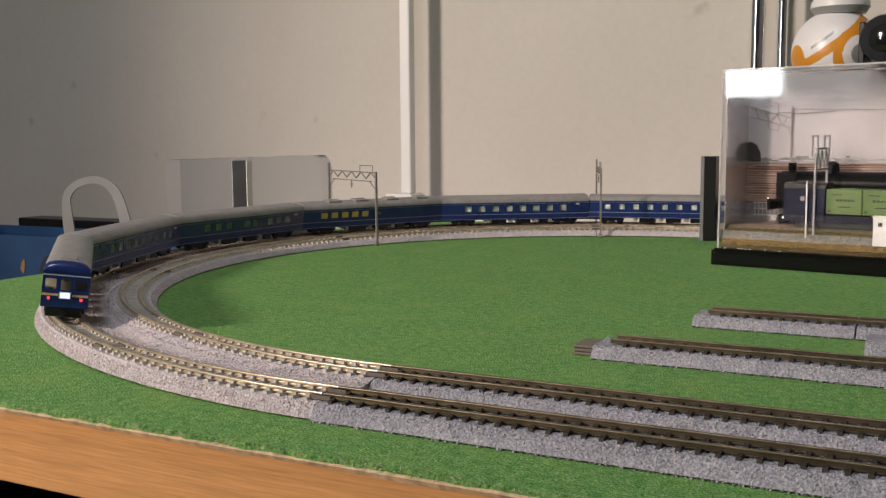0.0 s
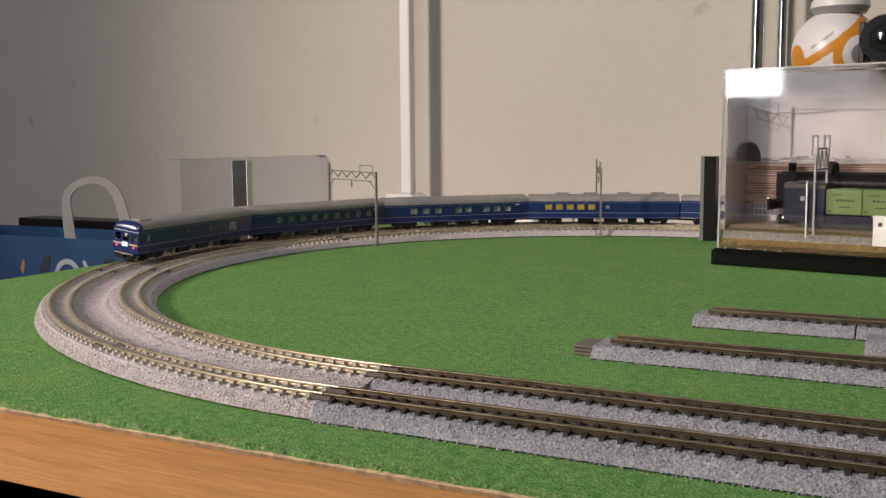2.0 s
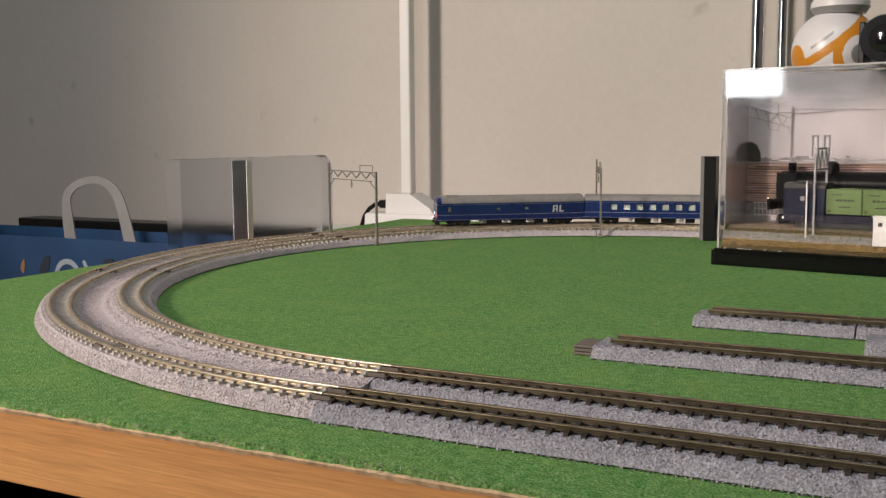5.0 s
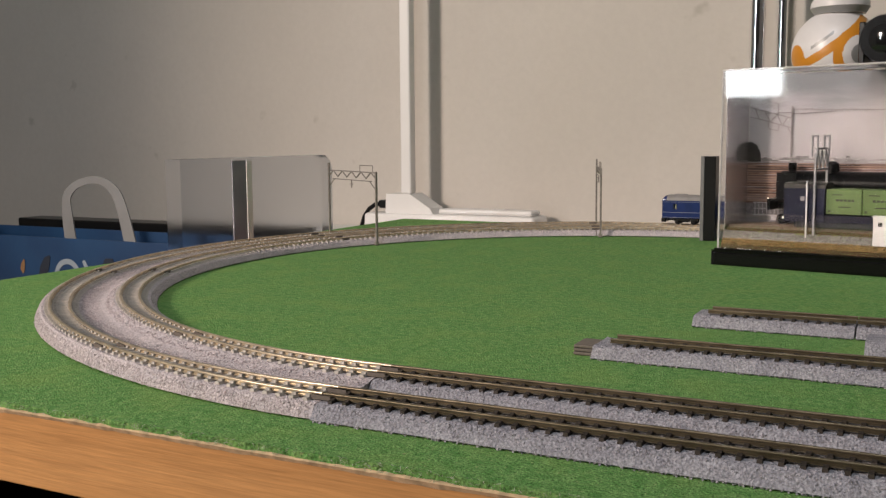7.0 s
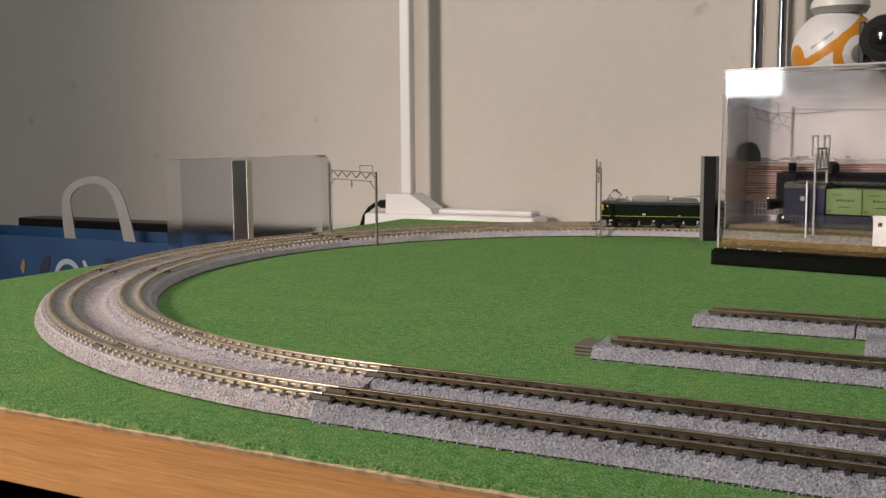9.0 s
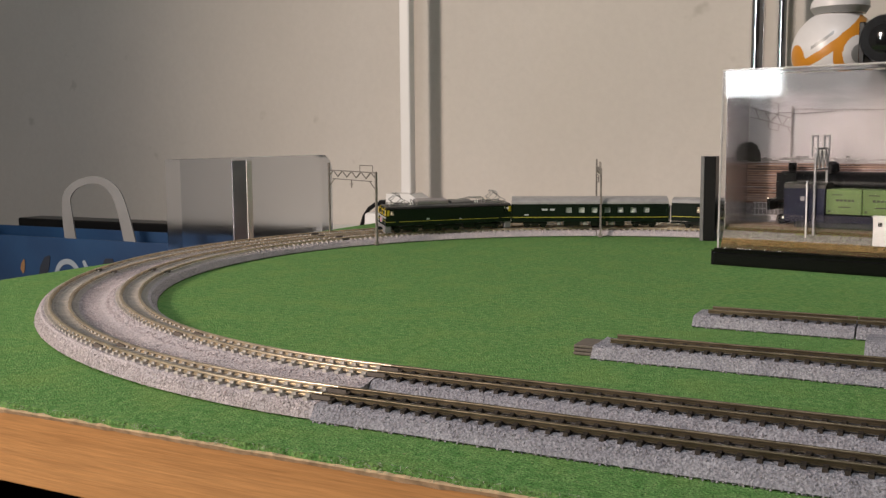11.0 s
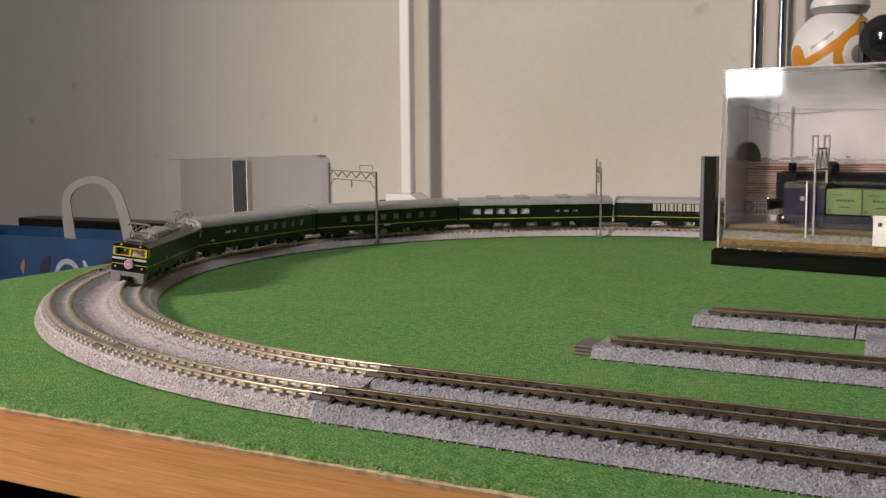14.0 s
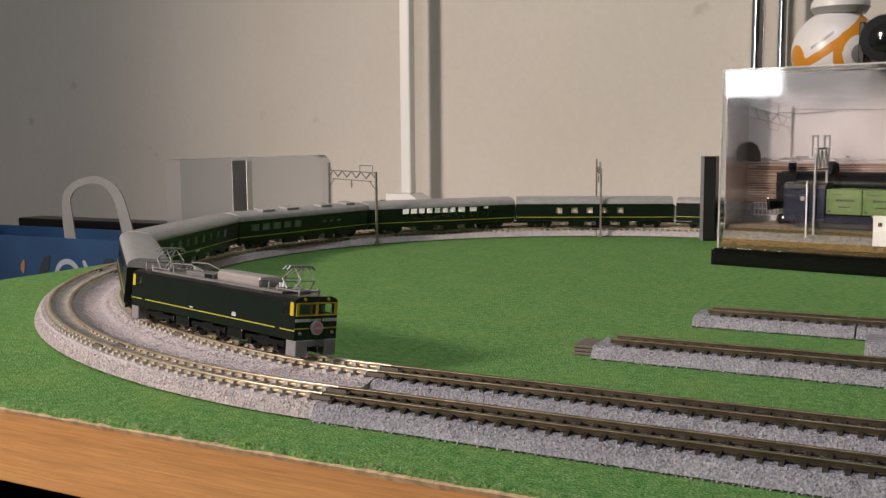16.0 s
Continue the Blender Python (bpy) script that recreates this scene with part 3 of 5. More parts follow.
# paper bag with a ribbon handle
_t = thing("paper_bag", "blue printed paper carrier bag with a white loop handle", "paper bag", at=SIDE)
bm = B()
x0, x1, y0, y1, zb, zt = -0.86, -0.470, 0.160, 0.250, -0.198, -0.0125
for a in ((x0, x1, y0, y0 + 0.0012), (x0, x1, y1 - 0.0012, y1), (x0, x0 + 0.0012, y0 + 0.0012, y1 - 0.0012), (x1 - 0.0012, x1, y0 + 0.0012, y1 - 0.0012)):
    part("bag_panel", box(B(), *a, zb, zt), M_BAG, _t)
part("bag_bottom", box(B(), x0, x1, y0, y1, zb - 0.0015, zb), M_BAG, _t)
for y in (y0 + 0.0022,):
    bm = B()
    pts = [(-0.640, y, -0.016), (-0.643, y, 0.010), (-0.645, y + 0.002, 0.030), (-0.634, y + 0.004, 0.042), (-0.616, y + 0.006, 0.0475), (-0.600, y + 0.006, 0.0470), (-0.585, y + 0.004, 0.0410), (-0.574, y + 0.002, 0.0315), (-0.565, y, 0.014), (-0.557, y, -0.016)]
    half = [0.0080, 0.0074, 0.0056, 0.0040, 0.0036, 0.0040, 0.0052, 0.0066, 0.0070, 0.0078]
    fine_, wide_ = [], []
    for i in range(len(pts) - 1):
        for f in (0.0, 0.25, 0.5, 0.75):
            p0, p1, p2, p3 = (Vector(pts[min(len(pts) - 1, max(0, i + k))]) for k in (-1, 0, 1, 2))
            fine_.append(0.5 * (2 * p1 + (p2 - p0) * f + (2 * p0 - 5 * p1 + 4 * p2 - p3) * f * f + (3 * p1 - p0 - 3 * p2 + p3) * f ** 3))
            wide_.append(half[i] + (half[i + 1] - half[i]) * f)
    pts, half = fine_ + [Vector(pts[-1])], wide_ + [half[-1]]
    rings = []
    for i, p_ in enumerate(pts):
        a = Vector(pts[max(0, i - 1)])
        b_ = Vector(pts[min(len(pts) - 1, i + 1)])
        d = (b_ - a).normalized()
        nrm = Vector((-d.z, 0, d.x))
        w_ = half[i]
        rings.append([bm.verts.new(Vector(p_) + nrm * sx * w_ + Vector((0, sy * 0.0006, 0))) for sx, sy in ((-1, -1), (1, -1), (1, 1), (-1, 1))])
    for A_, B_ in zip(rings, rings[1:]):
        for i in range(4):
            bm.faces.new((A_[i], A_[(i + 1) % 4], B_[(i + 1) % 4], B_[i]))
    bmesh.ops.recalc_face_normals(bm, faces=bm.faces[:])
    part("handle", bm, M_HANDLE, _t, "white ribbon handle", smooth=True)
# print on the bag
def stroke(pts, wide, m_):
    """A flat printed brush stroke through the points (x, z), with its half widths."""
    bm = B()
    rings = []
    for i, (x, z) in enumerate(pts):
        a, b = pts[max(0, i - 1)], pts[min(len(pts) - 1, i + 1)]
        d = Vector((b[0] - a[0], b[1] - a[1])).normalized()
        rings.append([bm.verts.new((x - d.y * k * wide[i], y0 - e, z + d.x * k * wide[i])) for k, e in ((-1, 0.0001), (1, 0.0001), (1, 0.0006), (-1, 0.0006))])
    for A_, B_ in zip(rings, rings[1:]):
        for i in range(4):
            bm.faces.new((A_[i], A_[(i + 1) % 4], B_[(i + 1) % 4], B_[i]))
    bmesh.ops.recalc_face_normals(bm, faces=bm.faces[:])
    part("print", bm, m_, _t)


stroke([(-0.6695, -0.032), (-0.6740, -0.037), (-0.6785, -0.046), (-0.6825, -0.057), (-0.6835, -0.068)], [0.0012, 0.0048, 0.0062, 0.0052, 0.0030], M_BAGDARK)
stroke([(-0.6440 + 0.0165 * math.cos(a), -0.0530 + 0.0165 * math.sin(a)) for a in [math.pi * i / 12 for i in range(15, -3, -1)]], [0.0028] * 18, M_BAGPALE)
stroke([(-0.6205, -0.0345), (-0.6170, -0.0420), (-0.6070, -0.0455), (-0.5960, -0.0440), (-0.5860, -0.0445)], [0.0022, 0.0026, 0.0018, 0.0020, 0.0008], M_BAGPALE)
stroke([(-0.5935, -0.0400), (-0.5880, -0.0355), (-0.5820, -0.0350), (-0.5790, -0.0400)], [0.0025, 0.0050, 0.0050, 0.0022], M_BAGDARK)
stroke([(-0.7085, -0.0375), (-0.7100, -0.0425), (-0.7115, -0.0480), (-0.7105, -0.0520)], [0.0006, 0.0028, 0.0032, 0.0010], M_BAGORANGE)

_t = thing("black_box", "flat matt black box behind the paper bag", "box", at=SIDE)
part("carton", box(B(), -0.8819, -0.460, 0.300, 0.335, -0.198, -0.016, 0.002), M_DARK, _t)
part("lid", box(B(), -0.8835, -0.4585, 0.2985, 0.3365, -0.040, -0.0085, 0.002), M_DARK, _t)

# frosted plastic box
_t = thing("plastic_box", "empty frosted clear plastic box beside the desk", "plastic box", at=SIDE)
bm = B()
x0, x1, y0, y1, zb, zt = -0.416, -0.400, 0.063, 0.288, -0.199, 0.0715
q = bmesh.ops.create_cube(bm, size=1.0, matrix=Matrix.Translation(((x0 + x1) / 2, (y0 + y1) / 2, (zb + zt) / 2)) @ Matrix.Diagonal((x1 - x0, y1 - y0, zt - zb, 1)))
bmesh.ops.bevel(bm, geom=[e for e in bm.edges if all(v.co.z > 0 and v.co.y > 0.2 for v in e.verts) and abs(e.verts[0].co.x - e.verts[1].co.x) > 0.01], offset=0.016, segments=6, affect='EDGES', profile=0.5)
p_ = part("shell", bm, M_FROST, _t, smooth=True)
p_.visible_shadow = False
part("spine", box(B(), -0.3995, -0.3985, 0.1281, 0.147, -0.199, 0.0690), M_SPINE, _t, "grey strip down the box")
part("edge_strip", box(B(), -0.3995, -0.3985, 0.1485, 0.1555, -0.010, 0.0685), M_WHITE, _t, "white strip down the box")

_t = thing("power_adapter", "flat black adapter lying on the shelf behind the desk", "adapter", at=BACK)
part("housing", box(B(), -0.5160, -0.4880, 0.388, 0.408, -0.0200, -0.0160, 0.0008), M_DARK, _t)
part("end_cap", box(B(), -0.4880, -0.4760, 0.390, 0.406, -0.0200, -0.0165, 0.0006), M_WHITE, _t, "white end cap")

# white lamp stand with its flat base
_t = thing("lamp_stand", "white plastic lamp stand with a long flat base on the shelf", "lamp stand", at=BACK @ pose(0, 0.0095, 0))
part("base", box(B(), -0.4470, -0.2300, 0.420, 0.462, -0.0200, 0.0010, 0.004), M_WHITE, _t)
bm = B()
prism(bm, [(-0.4190, 0.001), (-0.4180, 0.0235), (-0.3860, 0.0235), (-0.3600, 0.0075), (-0.3560, 0.001)], -0.455, -0.424)
part("hinge_block", bm, M_WHITE, _t, at=Matrix(((0, 1, 0, 0), (-1, 0, 0, 0), (0, 0, 1, 0), (0, 0, 0, 1))))
part("base_cover", box(B(), -0.352, -0.236, 0.428, 0.456, 0.0010, 0.0072, 0.003), M_WHITE, _t)
part("pole", box(B(), -0.4022, -0.3885, 0.431, 0.444, 0.0235, 0.62, 0.002), M_WHITE, _t)
part("pole_cap", box(B(), -0.4030, -0.3877, 0.430, 0.445, 0.62, 0.626, 0.001), M_WHITE, _t)
part("plug", box(B(), -0.432, -0.4186, 0.429, 0.444, 0.006, 0.0155, 0.002), M_DARK, _t, "black plug with its cable")
part("cable", pipe(B(), [(-0.432, 0.436, 0.0110), (-0.440, 0.436, 0.0098), (-0.448, 0.435, 0.0045), (-0.454, 0.434, -0.004), (-0.458, 0.433, -0.0165)], 0.0026, 8), M_DARK, _t, smooth=True)

# chrome rack posts
for x, r in ((-0.0043, 0.0070), (0.0190, 0.0048)):
    _t = thing("rack_post", "shiny chrome rack post behind the display case", "rack post", "chrome rack posts", at=BACK)
    part("tube", rod(B(), (x, 0.45, -0.020), (x, 0.45, 1.10), r, 28), M_CHROME, _t, smooth=True)
    for i in range(9):
        z = 0.055 + 0.03 * i + (0.02 if r < 0.006 else 0)
        part("ring_groove", rod(B(), (x, 0.45, z), (x, 0.45, z + 0.0009), r * 1.03, 28), M_CHROME, _t, smooth=True)
    part("foot", rod(B(), (x, 0.45, -0.020), (x, 0.45, -0.014), r * 1.5, 20), M_DARK, _t)

# upright panel beside the case
_t = thing("upright_panel", "narrow upright black panel with a grey edge", "panel")
part("board", box(B(), -0.0120, -0.0030, 0.2490, 0.2620, 0.0, 0.0690, 0.0004), M_DARK, _t)
part("edge_strip", box(B(), -0.0152, -0.0121, 0.2490, 0.2620, 0.0, 0.0692, 0.0004), M_MASTGREY, _t, "grey edge strip")

# ---- display case ----
CASE = pose(0.0304, 0.1017, 0, 0, 0, -10.6)
CW, CD = 0.250, 0.0500
_t = thing("display_case", "clear acrylic display case on a glossy black base", "display case", at=CASE)
bm = B()
prism(bm, [(-0.0030, 0.0), (-0.0033, 0.0010), (-0.0030, 0.0078), (-0.0024, 0.0088), (-0.0024, 0.0100), (CD + 0.0024, 0.0100), (CD + 0.0030, 0.0078), (CD + 0.0030, 0.0)], -0.0028, CW + 0.0028)
bmesh.ops.bevel(bm, geom=[e for e in bm.edges if abs(e.verts[0].co.x - e.verts[1].co.x) < 1e-6 and abs(e.verts[0].co.z - e.verts[1].co.z) > 0.005], offset=0.0022, segments=4, affect='EDGES')
part("base", bm, M_CASEBASE, _t)
part("base_rim", box(B(), -0.0014, CW + 0.0014, -0.0016, CD + 0.0014, 0.0098, 0.0112, 0.0004), M_CASEBASE, _t)


def tapered(bm, x0, x1, y0, y1, z0, z1, tp, flip=False):
    vs = [bm.verts.new(c) for c in ((x0, y0, z0), (x1, y0, z0), (x1, y1, z0), (x0, y1, z0), (x0 + tp, y0 + tp, z1), (x1 - tp, y0 + tp, z1), (x1 - tp, y1 - tp, z1), (x0 + tp, y1 - tp, z1))]
    fs = [(0, 1, 5, 4), (1, 2, 6, 5), (2, 3, 7, 6), (3, 0, 4, 7), (4, 5, 6, 7)]
    for f in fs:
        bm.faces.new([vs[i] for i in (f[::-1] if flip else f)])
    return vs


bm = B()
a_ = tapered(bm, 0, CW, 0, CD, 0.0112, 0.1285, 0.0009)
b_ = tapered(bm, 0.0012, CW - 0.0012, 0.0012, CD - 0.0012, 0.0112, 0.1273, 0.0009, True)
for i in range(4):
    bm.faces.new((a_[i], b_[i], b_[(i + 1) % 4], a_[(i + 1) % 4]))
bmesh.ops.recalc_face_normals(bm, faces=bm.faces[:])
p_ = part("clear_cover", bm, M_ACRYL, _t)
p_.visible_shadow = False
bm = B()
for (xa, ya, xb, yb) in ((0.0006, 0.0006, 0.0015, 0.0015), (CW - 0.0006, 0.0006, CW - 0.0015, 0.0015)):
    rod(bm, (xa, ya, 0.0112), (xb, yb, 0.1279), 0.0007, 8)
rod(bm, (0.0015, 0.0015, 0.1279), (CW - 0.0015, 0.0015, 0.1279), 0.0007, 8)
rod(bm, (0.0015, 0.0015, 0.1279), (0.0015, CD - 0.0015, 0.1279), 0.0006, 8)
p_ = part("rounded_edge", bm, M_EDGE, _t, "pale edge of the clear cover", smooth=True)
p_.visible_shadow = False

# printed backdrop inside the case: flat layers
yb = CD - 0.0052
_t = thing("backdrop_photo", "printed railway landscape backdrop inside the display case", "photo backdrop", at=CASE)
# added mirror card: imitates the side pane's reflection, hides what passes behind
part("side_reflector", box(B(), 0.0024, 0.0028, 0.0060, yb - 0.0004, 0.0230, 0.1255), M_PANEMIRROR, _t, "added mirror card giving the reflection in the clear side")
part("card", box(B(), 0.0030, CW - 0.0022, yb, yb + 0.0012, 0.0115, 0.1268), M_PHSKY, _t)
for nm, za, zb_, m_ in (("town_strip", 0.0668, 0.0700, M_PHFAR), ("track_field", 0.0390, 0.0668, M_PHRAIL), ("gravel_field", 0.0125, 0.0390, M_PHGREY)):
    part(nm, box(B(), 0.0022, CW - 0.0024, yb - 0.0002, yb - 0.00002, za, zb_), m_, _t)
random.seed(9)
for m_, n_ in ((M_PHFAR, 60), (M_PHGREY, 26), (M_PHSKYPALE, 34)):
    bm = B()
    for i in range(n_):
        x = random.uniform(0.012, CW - 0.02)
        w, h = random.uniform(0.002, 0.009), random.uniform(0.0004, 0.0040)
        z = 0.0680 if m_ is not M_PHSKYPALE else random.uniform(0.0670, 0.0712)
        e_ = 0.00030 + 0.000004 * i + (0.0003 if m_ is M_PHSKYPALE else 0.0)
        box(bm, x, min(CW - 0.005, x + w), yb - e_, yb - 0.00021, z, z + h * (0.4 if m_ is M_PHSKYPALE else 1.0))
    part("far_building", bm, m_, _t)
bm = B()
vs = []
for i in range(60):
    a = math.pi * i / 59
    r = 1 + 0.16 * noise.noise((i * 0.9, 3, 0)) + 0.10 * noise.noise((i * 2.3, 7, 0))
    vs.append(bm.verts.new((max(0.0024, 0.0040 + 0.0080 * r * math.cos(a)), yb - 0.00075, 0.0675 + 0.0135 * r * math.sin(a) ** 0.7)))
bm.faces.new(vs)
part("printed_tree", bm, M_PHDARK, _t)
bm = B()
box(bm, 0.0322, 0.0337, yb - 0.0009, yb - 0.00076, 0.0660, 0.1050)
for a, b in (((0.0026, 0.1052), (0.0325, 0.0970)), ((0.0026, 0.0988), (0.0325, 0.0905)), ((0.0075, 0.1036), (0.0100, 0.0968)), ((0.0140, 0.1018), (0.0180, 0.0945)), ((0.0225, 0.0998), (0.0180, 0.0945)), ((0.0225, 0.0998), (0.0262, 0.0922)), ((0.0300, 0.0976), (0.0262, 0.0922)), ((0.0160, 0.1090), (0.0232, 0.1068)), ((0.0232, 0.1068), (0.0232, 0.0998)), ((0.0165, 0.0940), (0.0172, 0.0900)), ((0.0172, 0.0900), (0.0235, 0.0886)), ((0.0235, 0.0886), (0.0240, 0.0925)), ((0.0300, 0.0905), (0.0330, 0.0860)), ((0.0337, 0.1030), (0.1800, 0.0990)), ((0.0337, 0.0998), (0.0600, 0.1008)), ((0.0150, 0.1005), (0.0330, 0.1008))):
    rod(bm, (a[0], yb - 0.0009, a[1]), (b[0], yb - 0.0009, b[1]), 0.00024, 5)
part("printed_mast", bm, M_PHMAST, _t)
for m_, lo in ((M_PHLINE, 0), (M_PHSKYPALE, 1), (M_PHDARK, 2)):
    bm = B()
    for i in range(16):
        z = 0.0400 + 0.00165 * i + random.uniform(-0.0004, 0.0004)
        x = random.uniform(0.0024, 0.06) if lo else 0.0024
        box(bm, x, CW - 0.0045 if not lo else min(CW - 0.005, x + random.uniform(0.01, 0.09)), yb - 0.00030 - 0.00005 * lo, yb - 0.00021, z + 0.00045 * lo, z + 0.00045 * lo + (0.0005 if lo != 1 else 0.00022))
    part("printed_rail", bm, m_, _t)
bm = B()
for i in range(9):
    x = 0.0085 + 0.0027 * i
    box(bm, x, x + 0.0004, yb - 0.0004, yb - 0.00036, 0.0305, 0.0395)
for z in (0.0306, 0.0350, 0.0392):
    box(bm, 0.0075, 0.0305, yb - 0.00046, yb - 0.00041, z, z + 0.0006)
box(bm, 0.0200, 0.0310, yb - 0.0005, yb - 0.00047, 0.0275, 0.0305)
part("printed_fence", bm, M_PHSKYPALE, _t)

_t = thing("diorama_ground", "gravel and sand diorama ground inside the case", "diorama", at=CASE)
bm = B()
prism(bm, [(0.0046, 0.0114), (0.0046, 0.0185), (0.0062, 0.0222), (0.0075, 0.0226), (yb - 0.0016, 0.0226), (yb - 0.0016, 0.0114)], 0.0020, CW - 0.003)
part("gravel", bm, M_GRAVEL, _t)
bm = B()
prism(bm, [(0.0018, 0.0114), (0.0018, 0.0140), (0.0047, 0.0180), (0.0047, 0.0114)], 0.0020, CW - 0.003)
part("sand_bank", bm, M_SAND, _t)
random.seed(31)
for name_, stone_, n_, y0_, z0_, y1_, z1_ in (("sand_grains", M_SANDGRAIN, 3600, 0.0018, 0.0141, 0.0048, 0.0182), ("gravel_grains", M_DIOGRAIN, 6500, 0.0044, 0.0176, 0.0066, 0.0224)):
    verts, faces = [], []
    for _ in range(n_):
        g = random.random()
        c = Vector((random.uniform(0.0024, 0.135), y0_ + (y1_ - y0_) * g, z0_ + (z1_ - z0_) * g))
        q = Euler((random.uniform(0, 6.3), random.uniform(0, 6.3), random.uniform(0, 6.3))).to_matrix()
        k, r = len(verts), random.uniform(0.00018, 0.00042)
        verts += [tuple(c + q @ (Vector(v) * r * random.uniform(0.5, 0.9))) for v in ((1, 1, 1), (1, -1, -1), (-1, 1, -1), (-1, -1, 1))]
        faces += [(k, k + 1, k + 2), (k, k + 3, k + 1), (k, k + 2, k + 3), (k + 1, k + 3, k + 2)]
    me = bpy.data.meshes.new(name_)
    me.from_pydata(verts, [], faces)
    me.materials.append(stone_)
    ob = new(name_, me)
    ob.parent = _t
    tagged(ob, kind="stuff")
for yc in (0.0162, 0.0352):
    bm = B()
    prism(bm, [(yc - 0.0082, 0.0225), (yc - 0.0066, 0.0246), (yc + 0.0066, 0.0246), (yc + 0.0076, 0.0225)], 0.003, CW - 0.004)
    part("track_bed", bm, M_SAND, _t)
    for off in (-0.0045, 0.0045):
        part("rail", box(B(), 0.003, CW - 0.004, yc + off - 0.0006, yc + off + 0.0006, 0.0245, 0.0264), M_RUST, _t)
    bm = B()
    for i in range(46):
        box(bm, 0.005 + 0.0052 * i, 0.0072 + 0.0052 * i, yc - 0.0068, yc + 0.0068, 0.0245, 0.0252)
    tagged(part("sleepers", bm, M_RUST, _t), kind="stuff")
bm = B()
for i in range(40):
    x, y = random.uniform(0.01, CW - 0.02), random.choice((random.uniform(0.0060, 0.0076), random.uniform(0.0248, 0.0262)))
    bmesh.ops.create_icosphere(bm, subdivisions=1, radius=random.uniform(0.0006, 0.0014), matrix=Matrix.Translation((x, y, 0.0224)) @ Matrix.Diagonal((1.6, 1, 0.6, 1)))
tagged(part("tufts", bm, M_TUFT, _t), kind="stuff")

_t = thing("freight_railcar", "navy freight railcar with lime green containers inside the case", "model railcar", at=CASE @ pose(0.0016, 0.0162, 0.0254))
part("chassis", box(B(), 0.0395, 0.2150, -0.0080, 0.0080, 0.0052, 0.0098, 0.0004), M_NAVY, _t)
bm = B()
side_prof = [(-0.0088, 0.0052), (-0.0088, 0.0265), (0.0088, 0.0265), (0.0088, 0.0052)]
prism(bm, side_prof, 0.0400, 0.0655)
part("cab", bm, M_NAVY, _t)
bm = B()
prism(bm, [(-0.0090, 0.0265), (-0.0082, 0.0288), (-0.005, 0.0300), (0.005, 0.0300), (0.0082, 0.0288), (0.0090, 0.0265)], 0.0395, 0.0660)
part("cab_roof", bm, M_PHDARK, _t, smooth=True)
part("cab_window", box(B(), 0.0505, 0.0530, -0.0090, -0.0087, 0.0185, 0.0215), M_DECK, _t)
part("cab_window", box(B(), 0.0397, 0.0401, -0.0060, 0.0060, 0.0170, 0.0225), M_LENS, _t)
part("lamp", rod(B(), (0.0396, -0.0066, 0.0072), (0.0385, -0.0066, 0.0072), 0.0008, 10), M_HEAD, _t, "small lit lamp")
part("underframe", box(B(), 0.046, 0.210, -0.0070, 0.0070, 0.0015, 0.0052, 0.0004), M_BLACK, _t)
for i in range(6):
    xa = 0.0664 + 0.0219 * i
    c_ = part("container", box(B(), xa, xa + 0.0216, -0.0086, 0.0086, 0.0106, 0.0264, 0.0003), M_LIME, _t, "lime green container")
    bm = B()
    for j, (a, b, z, h) in enumerate(((0.0035, 0.0100, 0.0226, 0.0006), (0.0060, 0.0078, 0.0188, 0.0014), (0.0084, 0.0102, 0.0188, 0.0014), (0.0108, 0.0126, 0.0188, 0.0014), (0.0132, 0.0150, 0.0188, 0.0014), (0.0156, 0.0170, 0.0188, 0.0014), (0.0075, 0.0150, 0.0150, 0.0007), (0.0015, 0.0030, 0.0120, 0.0012))):
        box(bm, xa + a, xa + b, -0.0088, -0.0087, z, z + h)
    part("printed_bar", bm, M_PHDARK, c_)

_t = thing("steam_locomotive", "black model steam locomotive behind the railcar in the case", "model locomotive", at=CASE @ pose(0.0025, 0.0352, 0.0264))
bm = B()
rod(bm, (0.0285, 0, 0.0270), (0.1250, 0, 0.0270), 0.0085, 24)
rod(bm, (0.0262, 0, 0.0270), (0.0285, 0, 0.0270), 0.0070, 24, 0.0085)
part("boiler", bm, M_STEAM, _t, smooth=True)
part("running_board", box(B(), 0.0215, 0.1380, -0.0085, 0.0085, 0.0155, 0.0170), M_STEAM, _t)
part("buffer_beam", box(B(), 0.0210, 0.0228, -0.0085, 0.0085, 0.0095, 0.0170), M_STEAM, _t)
part("chimney", rod(B(), (0.0345, 0, 0.0340), (0.0345, 0, 0.0410), 0.0026, 14), M_STEAM, _t, smooth=True)
bm = B()
rod(bm, (0.0605, 0, 0.0330), (0.0605, 0, 0.0405), 0.0048, 16, 0.0040)
rod(bm, (0.0605, 0, 0.0405), (0.0605, 0, 0.0420), 0.0040, 16, 0.0020)
part("steam_dome", bm, M_STEAM, _t, smooth=True)
for k in (-1, 1):
    part("smoke_deflector", box(B(), 0.0270, 0.0400, k * 0.0082 - 0.0003, k * 0.0082 + 0.0003, 0.0165, 0.0345), M_STEAM, _t)
part("cab", box(B(), 0.1250, 0.1440, -0.0088, 0.0088, 0.0150, 0.0400, 0.0008), M_STEAM, _t)
part("headlamp", rod(B(), (0.0212, -0.0060, 0.0166), (0.0204, -0.0060, 0.0166), 0.0007, 10), M_HEAD, _t, "small lit lamp")
